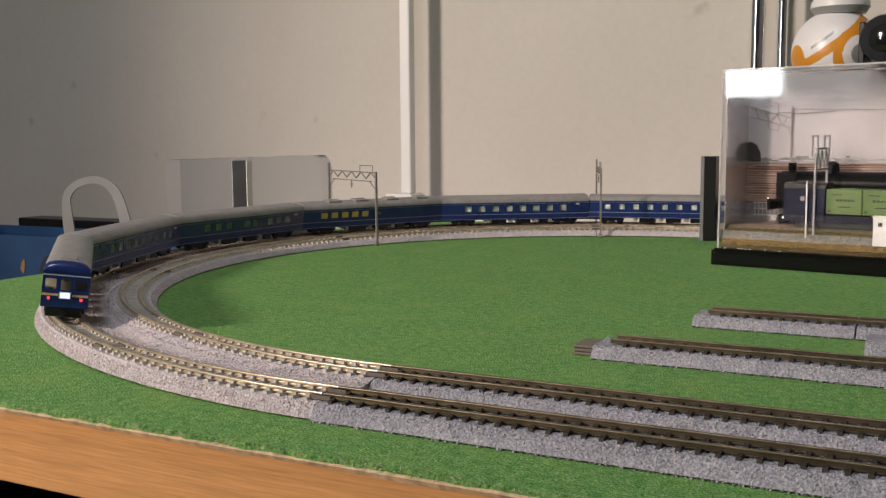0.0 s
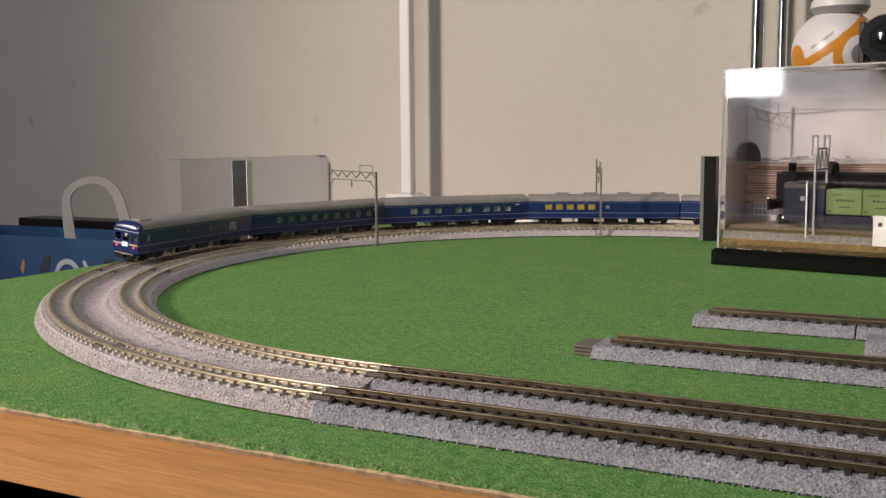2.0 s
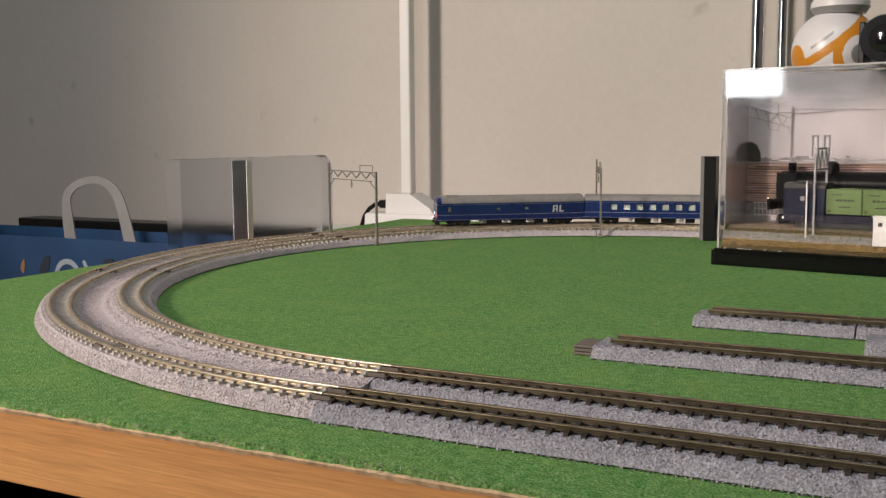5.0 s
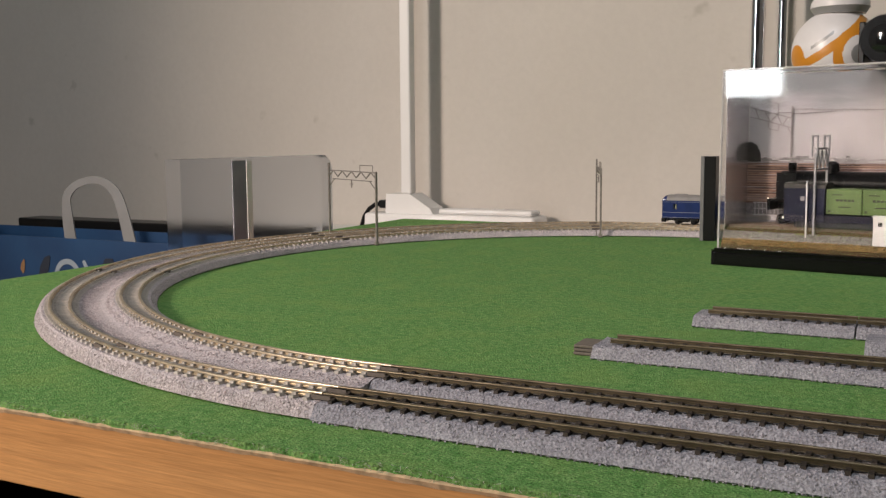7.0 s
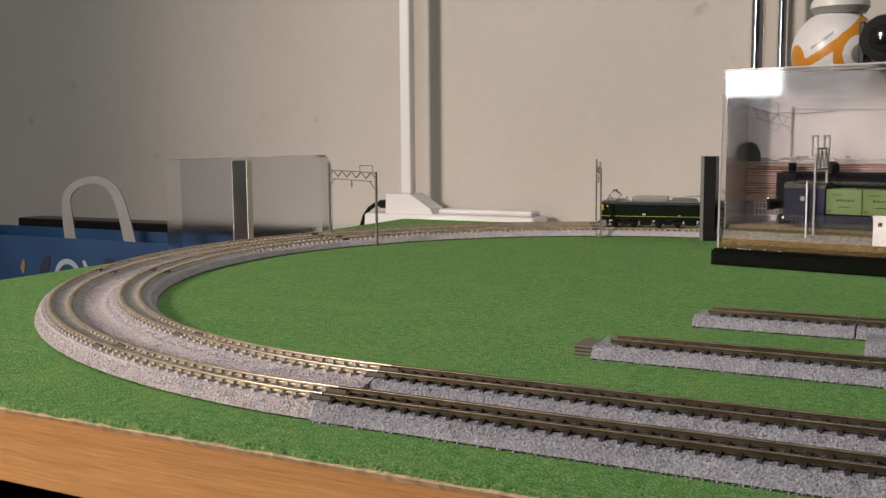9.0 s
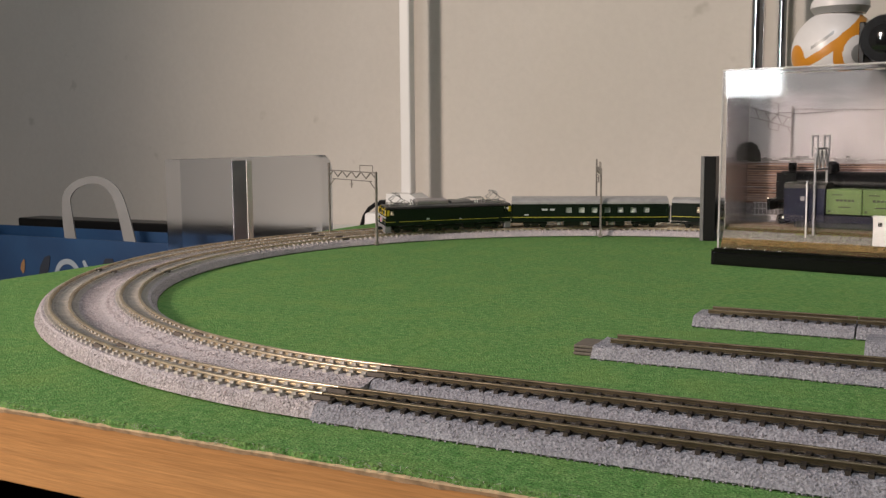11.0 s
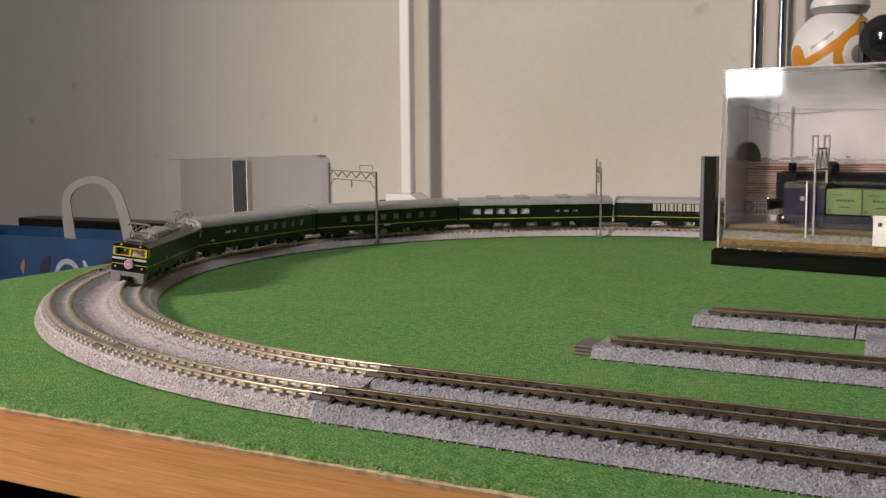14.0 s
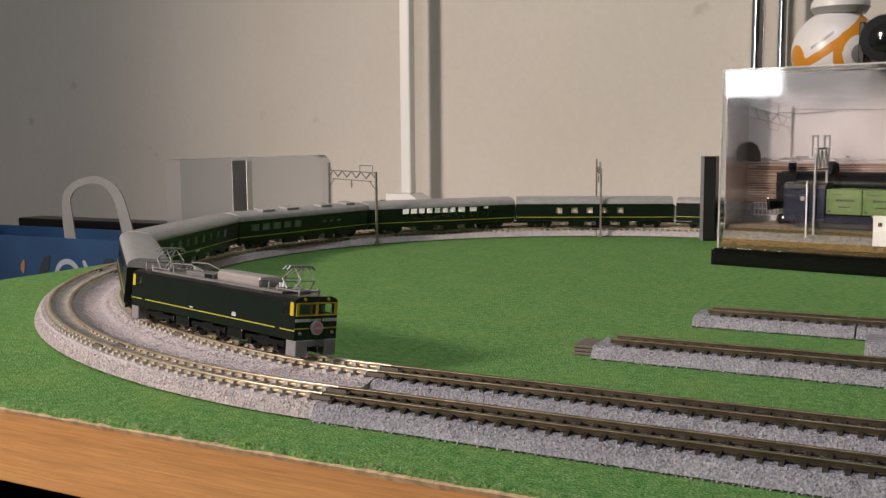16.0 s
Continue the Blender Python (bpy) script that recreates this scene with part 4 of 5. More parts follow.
for x in (0.062, 0.078, 0.094, 0.110):
    bm = B()
    for k in (-1, 1):
        rod(bm, (x, k * 0.0040, 0.0070), (x, k * 0.0055, 0.0070), 0.0070, 20)
    rod(bm, (x, -0.005, 0.0070), (x, 0.005, 0.0070), 0.0009, 8)
    part("driving_wheel", bm, M_STEAM, _t)
for x in (0.030, 0.045, 0.130):
    bm = B()
    for k in (-1, 1):
        rod(bm, (x, k * 0.0040, 0.0035), (x, k * 0.0055, 0.0035), 0.0035, 16)
    rod(bm, (x, -0.005, 0.0035), (x, 0.005, 0.0035), 0.0008, 8)
    part("pony_wheel", bm, M_STEAM, _t)
part("cylinder_block", box(B(), 0.040, 0.052, -0.0085, 0.0085, 0.0045, 0.0155, 0.001), M_STEAM, _t)

_t = thing("line_mast", "grey model overhead line mast inside the case", "line mast", at=CASE)
MA, MB = (0.0612, 0.0060), (0.0624, 0.0257)
for xo, y in (MA, MB):
    bm = B()
    box(bm, xo - 0.0007, xo + 0.0007, y - 0.0006, y + 0.0006, 0.0222, 0.0742, 0.0002)
    part("post", bm, M_MASTGREY, _t)
    bm = B()
    for k in (-0.0022, 0.0010):
        rod(bm, (xo + k, y, 0.072), (xo + k, y, 0.0858), 0.0006, 8)
    rod(bm, (xo - 0.0022, y, 0.0850), (xo + 0.0010, y, 0.0850), 0.0005, 6)
    part("top_bracket", bm, M_MASTGREY, _t)
bm = B()
_a, _b2 = Vector((*MA, 0)), Vector((*MB, 0))
for z in (0.0640, 0.0770):
    rod(bm, _a + Vector((0, 0, z)), _b2 + Vector((0, 0, z)), 0.0006, 6)
for i in range(6):
    rod(bm, _a.lerp(_b2, i / 6) + Vector((0, 0, 0.0770 if i % 2 else 0.0640)), _a.lerp(_b2, (i + 1) / 6) + Vector((0, 0, 0.0640 if i % 2 else 0.0770)), 0.0006, 6)
part("beam", bm, M_MASTGREY, _t)
_t = thing("white_post", "thin white model post inside the case", "post", at=CASE)
part("shaft", box(B(), 0.0560, 0.0570, 0.0054, 0.0064, 0.0200, 0.0560, 0.0002), M_POSTWHITE, _t)
part("post_cap", box(B(), 0.0558, 0.0572, 0.0052, 0.0066, 0.0560, 0.0567, 0.0001), M_MASTGREY, _t)
_t = thing("relay_box", "small white model relay box inside the case", "relay box", at=CASE)
part("housing", box(B(), 0.0979, 0.1109, 0.0024, 0.0072, 0.0180, 0.0352, 0.0004), M_POSTWHITE, _t)
part("lid", box(B(), 0.0974, 0.1114, 0.0021, 0.0075, 0.0352, 0.0364, 0.0003), M_POSTWHITE, _t)
part("vent", box(B(), 0.1009, 0.1034, 0.0022, 0.0025, 0.0300, 0.0325), M_DARK, _t, "small dark vent")

# ---- on and behind the case ----
_t = thing("display_stand", "plain black stand behind the display case", "stand")
part("column", box(B(), 0.066, 0.107, 0.196, 0.234, 0.0, 0.1115, 0.001), M_DARK, _t)
part("stand_top", box(B(), 0.060, 0.113, 0.190, 0.240, 0.1115, 0.1147, 0.001), M_DARK, _t)
bm = B()
bmesh.ops.create_uvsphere(bm, u_segments=256, v_segments=180, radius=0.0308, matrix=Matrix.Translation((0.0885, 0.215, 0.1452)))
bmesh.ops.create_cone(bm, cap_ends=True, segments=40, radius1=0.0175, radius2=0.0205, depth=0.0045, matrix=Matrix.Translation((0.0905, 0.215, 0.1745)))
bmesh.ops.create_cone(bm, cap_ends=True, segments=40, radius1=0.0205, radius2=0.0200, depth=0.0035, matrix=Matrix.Translation((0.0905, 0.215, 0.1785)))
bmesh.ops.create_cone(bm, cap_ends=True, segments=40, radius1=0.0200, radius2=0.0120, depth=0.0140, matrix=Matrix.Translation((0.0905, 0.215, 0.1872)))
_toy = solid("toy_ball", bm, M_TOYW, "plain white and orange round toy on a stand", "toy", smooth=True)
_toy.data.materials.append(M_TOYO)
_toy.data.materials.append(M_TOYG)
for f in _toy.data.polygons:
    c = Vector(f.center) - Vector((0.0885, 0.215, 0.1452))
    if c.length > 0.0311:
        f.material_index = 2 if f.center.z < 0.1771 else 0
        continue
    c.normalize()
    a1 = c.dot(Vector((0.62, -0.76, -0.10)).normalized())
    d1 = c.dot(Vector((0.55, 0.30, -0.78)).normalized())
    if 0.80 < a1 < 0.91:
        f.material_index = 1
    elif a1 >= 0.91:
        f.material_index = 0 if a1 < 0.972 else 2
    elif -0.42 < d1 < -0.24 and c.x > -0.75:
        f.material_index = 1
    elif -0.585 < d1 < -0.53 and -0.45 < c.x < 0.05:
        f.material_index = 2
    elif c.dot(Vector((-0.80, -0.55, -0.15)).normalized()) > 0.95:
        f.material_index = 1

_t = thing("camera_lens", "glossy black lens barrel lying on the display case", "lens", at=CASE @ pose(0.0970, 0.028, 0.1285 + 0.0150))
part("barrel", rod(B(), (0, 0.018, 0), (0, -0.012, 0), 0.0148, 36), M_DARK, _t, smooth=True)
bm = B()
rod(bm, (0, -0.012, 0), (0, -0.0150, 0), 0.0150, 36, 0.0140)
part("front_ring", bm, M_LENS, _t, "glossy black front ring", smooth=True)
bm = B()
bmesh.ops.create_uvsphere(bm, u_segments=28, v_segments=14, radius=0.0120, matrix=Matrix.Translation((0, -0.0110, 0)) @ Matrix.Diagonal((1, 0.5, 1, 1)))
part("front_glass", bm, M_LENS, _t, smooth=True)
part("bracket", box(B(), -0.0155, -0.0120, -0.0120, 0.010, -0.0150, 0.0110, 0.0006), M_DARK, _t)

# ---- trains ----
HL = 0.0668          # half length of a coach body


def roof_prof(w, z0, z1, n=9):
    """The arched roof section, eaves at z0."""
    pts = []
    for i in range(n + 1):
        a = math.pi * i / n
        c, s_ = math.cos(a), math.sin(a)
        pts.append((w * math.copysign(abs(c) ** 0.75, c), z0 + (z1 - z0) * s_ ** 0.8))
    return pts + [(-w, z0 - 0.0006), (w, z0 - 0.0006)]


def side_wall(bm, y0, y1, x0, x1, z0, z1, wins):
    """A side between x0 and x1 with openings (xc, width, zlow, zhigh)."""
    xs = x0
    for xc, w, zl, zh in sorted(wins):
        box(bm, xs, xc - w / 2, y0, y1, z0, z1)
        box(bm, xc - w / 2, xc + w / 2, y0, y1, z0, zl)
        box(bm, xc - w / 2, xc + w / 2, y0, y1, zh, z1)
        xs = xc + w / 2
    box(bm, xs, x1, y0, y1, z0, z1)


def end_wall(bm, x0, x1, hw, z0, z1, wins):
    """An end across the body with openings (yc, width, zlow, zhigh)."""
    ys = -hw
    for yc, w, zl, zh in sorted(wins):
        box(bm, x0, x1, ys, yc - w / 2, z0, z1)
        box(bm, x0, x1, yc - w / 2, yc + w / 2, z0, zl)
        box(bm, x0, x1, yc - w / 2, yc + w / 2, zh, z1)
        ys = yc + w / 2
    box(bm, x0, x1, ys, hw, z0, z1)


def bogie(parent, xc, wheels, half):
    bm = B()
    for k in (-1, 1):
        box(bm, xc - half, xc + half, k * 0.0070 - 0.0007, k * 0.0070 + 0.0007, 0.0034, 0.0056, 0.0004)
    box(bm, xc - 0.003, xc + 0.003, -0.0075, 0.0075, 0.0025, 0.0062)
    for x in wheels:
        for k in (-1, 1):
            box(bm, x - 0.0012, x + 0.0012, k * 0.0078 - 0.0006, k * 0.0078 + 0.0006, 0.0020, 0.0044, 0.0003)
    bg = part("bogie", bm, M_BLACK, parent)
    for x in wheels:
        w = B()
        for k in (-1, 1):
            rod(w, (x, k * 0.0039, 0.0029), (x, k * 0.0051, 0.0029), 0.0029, 14)
        rod(w, (x, -0.0075, 0.0029), (x, 0.0075, 0.0029), 0.0007, 6)
        part("wheelset", w, M_BLACK, bg)


def coach(label, paint, roof_mat, wins, lines, roof_units=(), lit=(), boxes=(), tail=False, group="", marks=(), gap_bright=False, inside=None):
    """One coach. Its own x runs along the track towards the front of the loop, z = 0 is the rail head."""
    t = thing("railway_coach", label, "model coach", group)
    hw, z0, z1, ztop = 0.0096, 0.0062, 0.0216, 0.0262
    bm = B()
    th = 0.0006
    for k in (-1, 1):
        side_wall(bm, min(k * hw, k * (hw - th)), max(k * hw, k * (hw - th)), -HL, HL, z0, z1, wins)
    end_wall(bm, -HL, -HL + th, hw - th, z0, z1, [])
    if tail:
        tw = [(-0.0062, 0.0044, 0.0139, 0.0184), (0, 0.0042, 0.0137, 0.0186), (0.0062, 0.0044, 0.0139, 0.0184)]
        end_wall(bm, HL - th, HL, hw - th, z0, z1, tw)
    else:
        end_wall(bm, HL - th, HL, hw - th, z0, z1, [])
    box(bm, -HL + th, HL - th, -hw + th, hw - th, z0, z0 + 0.0012)
    box(bm, -HL + th, HL - th, -hw + th, hw - th, 0.0212, 0.0216)
    body = part("body", bm, paint, t)
    rm = B()
    prism(rm, roof_prof(hw + 0.0001, z1 + 0.0006, ztop), -HL + (0.0002), HL - (0.004 if tail else 0.0002))
    part("roof", rm, roof_mat, t, smooth=True)
    if tail:
        pr = roof_prof(hw + 0.0001, z1 + 0.0006, ztop)
        b2 = B()
        rings = []
        for j, (dx, kz) in enumerate(((0, 1.0), (0.0018, 0.93), (0.0032, 0.72), (0.0039, 0.42), (0.0042, 0.10))):
            rings.append([b2.verts.new((HL - 0.004 + dx, y * (1 - 0.03 * j * j / 16), z1 + (z - z1) * kz if z > z1 else z)) for y, z in pr])
        for A_, B_ in zip(rings, rings[1:]):
            for i in range(len(pr)):
                b2.faces.new((A_[i], A_[(i + 1) % len(pr)], B_[(i + 1) % len(pr)], B_[i]))
        b2.faces.new(rings[-1])
        bmesh.ops.recalc_face_normals(b2, faces=b2.faces[:])
        part("roof_hood", b2, paint, t, smooth=True)
        for yc, w, zl, zh in tw:
            p_ = part("end_pane", box(B(), HL - 0.0005, HL - 0.0001, yc - w / 2, yc + w / 2, zl, zh), M_PANE, t)
            p_.visible_shadow = False
        part("cab_partition", box(B(), HL - 0.012, HL - 0.0115, -hw + th, hw - th, z0, z1 - 0.001), M_CURTAIN, t)
        sg = B()
        box(sg, HL, HL + 0.0007, -0.0024, 0.0024, 0.0100, 0.0130, 0.0003)
        fr = part("sign_box", sg, M_SILVER, t)
        part("lit_sign", box(B(), HL + 0.0006, HL + 0.0009, -0.0019, 0.0019, 0.0104, 0.0126), M_SIGN, fr)
        for k in (-1, 1):
            part("tail_lamp", rod(B(), (HL - 0.0003, k * 0.0066, 0.0100), (HL + 0.0006, k * 0.0066, 0.0100), 0.00065, 10), M_TAIL, t, "glowing red tail lamp")
            part("end_band", box(B(), HL, HL + 0.00015, min(k * 0.0028, k * 0.0094), max(k * 0.0028, k * 0.0094), 0.0111, 0.0121), M_GOLD, t)
        part("end_band", box(B(), HL, HL + 0.00015, -0.0095, 0.0095, 0.0199, 0.0203), M_SILVER, t)
        part("step_board", box(B(), HL - 0.003, HL + 0.0012, -0.0075, 0.0075, 0.0022, 0.0060, 0.0006), M_BLACK, t)
        part("roof_vent", box(B(), HL - 0.020, HL - 0.009, -0.0035, 0.0035, ztop - 0.001, ztop + 0.0006, 0.0004), roof_mat, t)
    else:
        part("gangway", box(B(), HL, HL + 0.0024, -0.0034, 0.0034, 0.0062, 0.0190, 0.0004), M_GREYBOX if gap_bright else M_BLACK, t)
    part("gangway", box(B(), -HL - 0.0024, -HL, -0.0034, 0.0034, 0.0062, 0.0190, 0.0004), M_GREYBOX if gap_bright else M_BLACK, t)
    for i, (xc, w, zl, zh) in enumerate(wins):
        for k in (-1, 1):
            p_ = part("window_pane", box(B(), xc - w / 2, xc + w / 2, min(k * (hw - 0.0001), k * (hw - 0.0004)), max(k * (hw - 0.0001), k * (hw - 0.0004)), zl, zh), M_LITPANE if i in lit else M_PANE, t)
            p_.visible_shadow = False
    if inside:
        part("interior", box(B(), -HL + 0.003, HL - (0.014 if tail else 0.003), -0.0084, 0.0084, z0 + 0.0012, 0.0206), inside, t, "seats and curtains behind the windows")
    for z, h, m_ in lines:
        for k in (-1, 1):
            part("waist_line", box(B(), -HL, HL, min(k * hw, k * (hw + 0.0001)), max(k * hw, k * (hw + 0.0001)), z - h / 2, z + h / 2), m_, t)
    for xa, xb, za, zb, m_ in marks:
        part("marking", box(B(), xa, xb, hw, hw + 0.00012, za, zb), m_, t, "small pale marking")
    for xa, xb, hh in roof_units:
        part("roof_unit", box(B(), xa, xb, -0.0048, 0.0048, ztop - 0.0014, ztop + hh, 0.0005), roof_mat, t)
    for xa, xb, m_ in boxes:
        part("underframe_box", box(B(), xa, xb, -0.0084, 0.0084, 0.0030 if m_ is M_GREYBOX else 0.0022, 0.0062, 0.0003), m_, t)
    for k in (-1, 1):
        bogie(t, k * 0.0467, (k * 0.0467 - 0.007, k * 0.0467 + 0.007), 0.0105)
        part("coupler", box(B(), min(k * 0.056, k * (HL + 0.0027)), max(k * 0.056, k * (HL + 0.0027)), -0.0012, 0.0012, 0.0034, 0.0050), M_BLACK, t)
    return t


def pantograph(parent, xc, raised):
    z = 0.0230
    bm = B()
    for k in (-1, 1):
        rod(bm, (xc - 0.0075, k * 0.0042, z + 0.0006), (xc + 0.0075, k * 0.0042, z + 0.0006), 0.00035, 6)
        rod(bm, (xc + k * 0.0070, -0.0046, z + 0.0006), (xc + k * 0.0070, 0.0046, z + 0.0006), 0.00035, 6)
        for x in (-0.0065, 0.0065):
            rod(bm, (xc + x, k * 0.0042, z - 0.0010), (xc + x, k * 0.0042, z + 0.0016), 0.0005, 6)
    base = part("pantograph", bm, M_PANTO, parent)
    zk, zt = (z + 0.0042, z + 0.0088) if raised else (z + 0.0020, z + 0.0030)
    xo = 0.0056 if raised else 0.0085
    for k in (-1, 1):
        for sx in (-1, 1):
            part("lower_arm", rod(B(), (xc + sx * 0.0018, k * 0.0036, z + 0.0008), (xc + sx * xo, k * 0.0030, zk), 0.0003, 6), M_PANTO, base)
            part("upper_arm", rod(B(), (xc + sx * xo, k * 0.0030, zk), (xc, k * 0.0022, zt), 0.00025, 6), M_PANTO, base)
    for sx in (-1, 1):
        part("cross_bar", rod(B(), (xc + sx * xo, -0.0030, zk), (xc + sx * xo, 0.0030, zk), 0.00025, 6), M_PANTO, base)
        part("brace", rod(B(), (xc + sx * xo, -0.0030, zk), (xc, 0.0022, zt), 0.0002, 6), M_PANTO, base)
    bm = B()
    for dx in (-0.0012, 0.0012):
        pipe(bm, [(xc + dx, -0.0062, zt - 0.0010), (xc + dx, -0.0048, zt + 0.0003), (xc + dx, 0.0048, zt + 0.0003), (xc + dx, 0.0062, zt - 0.0010)], 0.0004, 6)
    part("collector_head", bm, M_PANTO, base)


def locomotive():
    t = thing("electric_locomotive", "dark green electric locomotive with yellow-framed windows and pink sign", "model locomotive")
    hl, hw, z0, z1 = 0.0570, 0.0094, 0.0070, 0.0206
    th = 0.0006
    bm = B()
    wl = [(-0.0522, 0.0042, 0.0160, 0.0196), (0.0522, 0.0042, 0.0160, 0.0196)]
    for k in (-1, 1):
        side_wall(bm, min(k * hw, k * (hw - th)), max(k * hw, k * (hw - th)), -hl, hl, z0, z1, wl)
    fw = [(-0.0045, 0.0068, 0.0160, 0.0197), (0.0045, 0.0068, 0.0160, 0.0197)]
    for k in (-1, 1):
        x0, x1 = sorted((k * hl, k * (hl - th)))
        end_wall(bm, x0, x1, hw - th, z0, z1, fw)
    box(bm, -hl + th, hl - th, -hw + th, hw - th, z0, z0 + 0.001)
    part("body", bm, M_GREEN, t)
    rm = B()
    prism(rm, [(hw, z1), (hw - 0.0004, z1 + 0.0008), (hw - 0.0026, z1 + 0.0016), (-hw + 0.0026, z1 + 0.0016), (-hw + 0.0004, z1 + 0.0008), (-hw, z1)], -hl + 0.0004, hl - 0.0004)
    part("roof", rm, M_BLACK, t, "dark roof edge")
    rm = B()
    prism(rm, [(hw - 0.0026, z1 + 0.0015), (hw - 0.0032, z1 + 0.0024), (-hw + 0.0032, z1 + 0.0024), (-hw + 0.0026, z1 + 0.0015)], -hl + 0.012, hl - 0.012)
    part("roof_deck", rm, M_DECK, t)
    zt = z1 + 0.0024
    part("roof_monitor", box(B(), 0.000, 0.0290, -0.0050, 0.0050, zt - 0.0004, zt + 0.0038, 0.0012), M_MONITOR, t, "pale metal roof monitor")
    part("roof_monitor", box(B(), -0.0230, -0.0030, -0.0046, 0.0046, zt - 0.0004, zt + 0.0018, 0.0006), M_DECK, t)
    part("roof_hatch", box(B(), -0.0085, -0.0035, -0.0050, -0.0046, zt, zt + 0.0016), M_BLACK, t)
    bm = B()
    pipe(bm, [(-0.034, 0.004, zt), (-0.032, 0.004, zt + 0.0042), (-0.020, 0.004, zt + 0.0046), (-0.010, 0.003, zt + 0.0030), (0.000, 0.003, zt + 0.0036)], 0.0003, 6)
    part("bus_bar", bm, M_PANTO, t, "pale metal bus bar")
    bm = B()
    pipe(bm, [(-0.036, -0.004, zt), (-0.034, -0.004, zt + 0.0036), (-0.022, -0.003, zt + 0.0040), (-0.012, -0.003, zt + 0.0022)], 0.0003, 6)
    part("bus_bar", bm, M_PANTO, t, "pale metal bus bar")
    for x in (-0.052, -0.030, 0.030, 0.036):
        bm = B()
        for k in (-1, 1):
            rod(bm, (x, k * 0.006, zt - 0.001), (x, k * 0.006, zt + 0.0026), 0.0003, 6)
        rod(bm, (x, -0.006, zt + 0.0026), (x, 0.006, zt + 0.0026), 0.0003, 6)
        part("roof_rail", bm, M_PANTO, t, "pale metal roof rail")
    for x in (-0.0275, -0.0255, 0.0315, 0.0335):
        part("insulator", rod(B(), (x, 0.0025, zt - 0.0004), (x, 0.0025, zt + 0.0024), 0.0008, 8, 0.0005), M_WHITE, t)
    pantograph(t, 0.0455, True)
    pantograph(t, -0.0430, True)
    for s_ in (-1, 1):
        x = s_ * hl
        a = lambda x0, x1: (min(x + s_ * x0, x + s_ * x1), max(x + s_ * x0, x + s_ * x1))
        fr = B()
        xa, xb = a(0, 0.0003)
        e, ze, zf = 0.00050, 0.0160, 0.0197
        box(fr, xa, xb, -0.0091, 0.0091, zf, zf + e)
        box(fr, xa, xb, -0.0091, 0.0091, ze - e, ze)
        for yc in (-0.0085, 0.0, 0.0085):
            box(fr, xa, xb, yc - 0.0006, yc + 0.0006, ze, zf)
        f_ = part("window_frame", fr, M_YELLOW, t, "yellow frame round both cab windows")
        for yc, w, zl, zh in fw:
            xa, xb = a(-0.0005, -0.0002)
            p_ = part("pane", box(B(), xa, xb, yc - w / 2, yc + w / 2, zl, zh), M_PANE, f_)
            p_.visible_shadow = False
            xa, xb = a(0.0001, 0.0003)
            part("wiper", rod(B(), (xb, yc + 0.0022, zl), (xb, yc + 0.0014, zh - 0.0008), 0.00018, 5), M_PANTO, f_)
        for k in (-1, 1):
            xa, xb = a(0, 0.0003)
            y0, y1 = sorted((k * 0.0026, k * 0.0092))
            part("silver_band", box(B(), xa, xb, y0, y1, 0.0134, 0.0145), M_SILVER, t)
            xa, xb = a(0, 0.00015)
            y0, y1 = sorted((k * 0.0030, k * 0.0094))
            part("front_line", box(B(), xa, xb, y0, y1, 0.0108, 0.0113), M_LINE, t)
            xa, xb = a(0, 0.0005)
            part("marker_lamp", rod(B(), (xa, k * 0.0072, 0.0094), (xb, k * 0.0072, 0.0094), 0.0006, 8), M_GREYBOX, t)
            part("headlamp", rod(B(), (x - s_ * 0.001, k * 0.0052, 0.0213), (x + s_ * 0.0002, k * 0.0052, 0.0213), 0.0006, 10), M_YELLOW, t)
        sk = B()
        xa, xb = a(-0.0052, 0.0006)
        for k in (-1, 1):
            y0, y1 = sorted((k * 0.0036, k * 0.0090))
            box(sk, xa, xb, y0, y1, 0.0012, 0.0070, 0.0005)
        xa, xb = a(-0.006, 0.0004)
        box(sk, xa, xb, -0.0040, 0.0040, 0.0045, 0.0070, 0.0003)
        part("snow_plough_skirt", sk, M_SKIRT, t, "grey buffer beam skirt")
        xa, xb = a(-0.004, 0.0034)
        part("coupler", box(B(), xa, xb, -0.0015, 0.0015, 0.0026, 0.0048, 0.0004), M_BLACK, t)
        part("cab_wall", box(B(), *sorted((x - s_ * 0.0110, x - s_ * 0.0105)), -hw + th, hw - th, z0, z1), M_CURTAIN, t)
    dk = part("headmark", rod(B(), (hl, 0, 0.0112), (hl + 0.0010, 0, 0.0112), 0.0025, 24), M_SILVER, t, "round pink train sign with a pale rim")
    part("sign_face", rod(B(), (hl + 0.0009, 0, 0.0112), (hl + 0.0012, 0, 0.0112), 0.0020, 24), M_PINKDISC, dk)
    part("sign_print", box(B(), hl + 0.0012, hl + 0.0013, -0.0013, 0.0013, 0.0108, 0.0116), M_SILVER, dk)
    for i in range(5):
        part("number_bar", box(B(), hl, hl + 0.0002, -0.0022 + i * 0.0009, -0.0016 + i * 0.0009, 0.0137, 0.0144), M_SILVER, t)
    for k in (-1, 1):
        for xa, xb in ((-hl, -0.0485), (-0.0455, 0.0455), (0.0485, hl)):
            y0, y1 = sorted((k * hw, k * (hw + 0.0001)))
            part("side_line", box(B(), xa, xb, y0, y1, 0.01015, 0.0106), M_LINE, t)
        for x in (-0.0522, 0.0522):
            y0, y1 = sorted((k * (hw - 0.0004), k * (hw - 0.0001)))
            p_ = part("side_pane", box(B(), x - 0.0021, x + 0.0021, y0, y1, 0.0160, 0.0196), M_PANE, t)
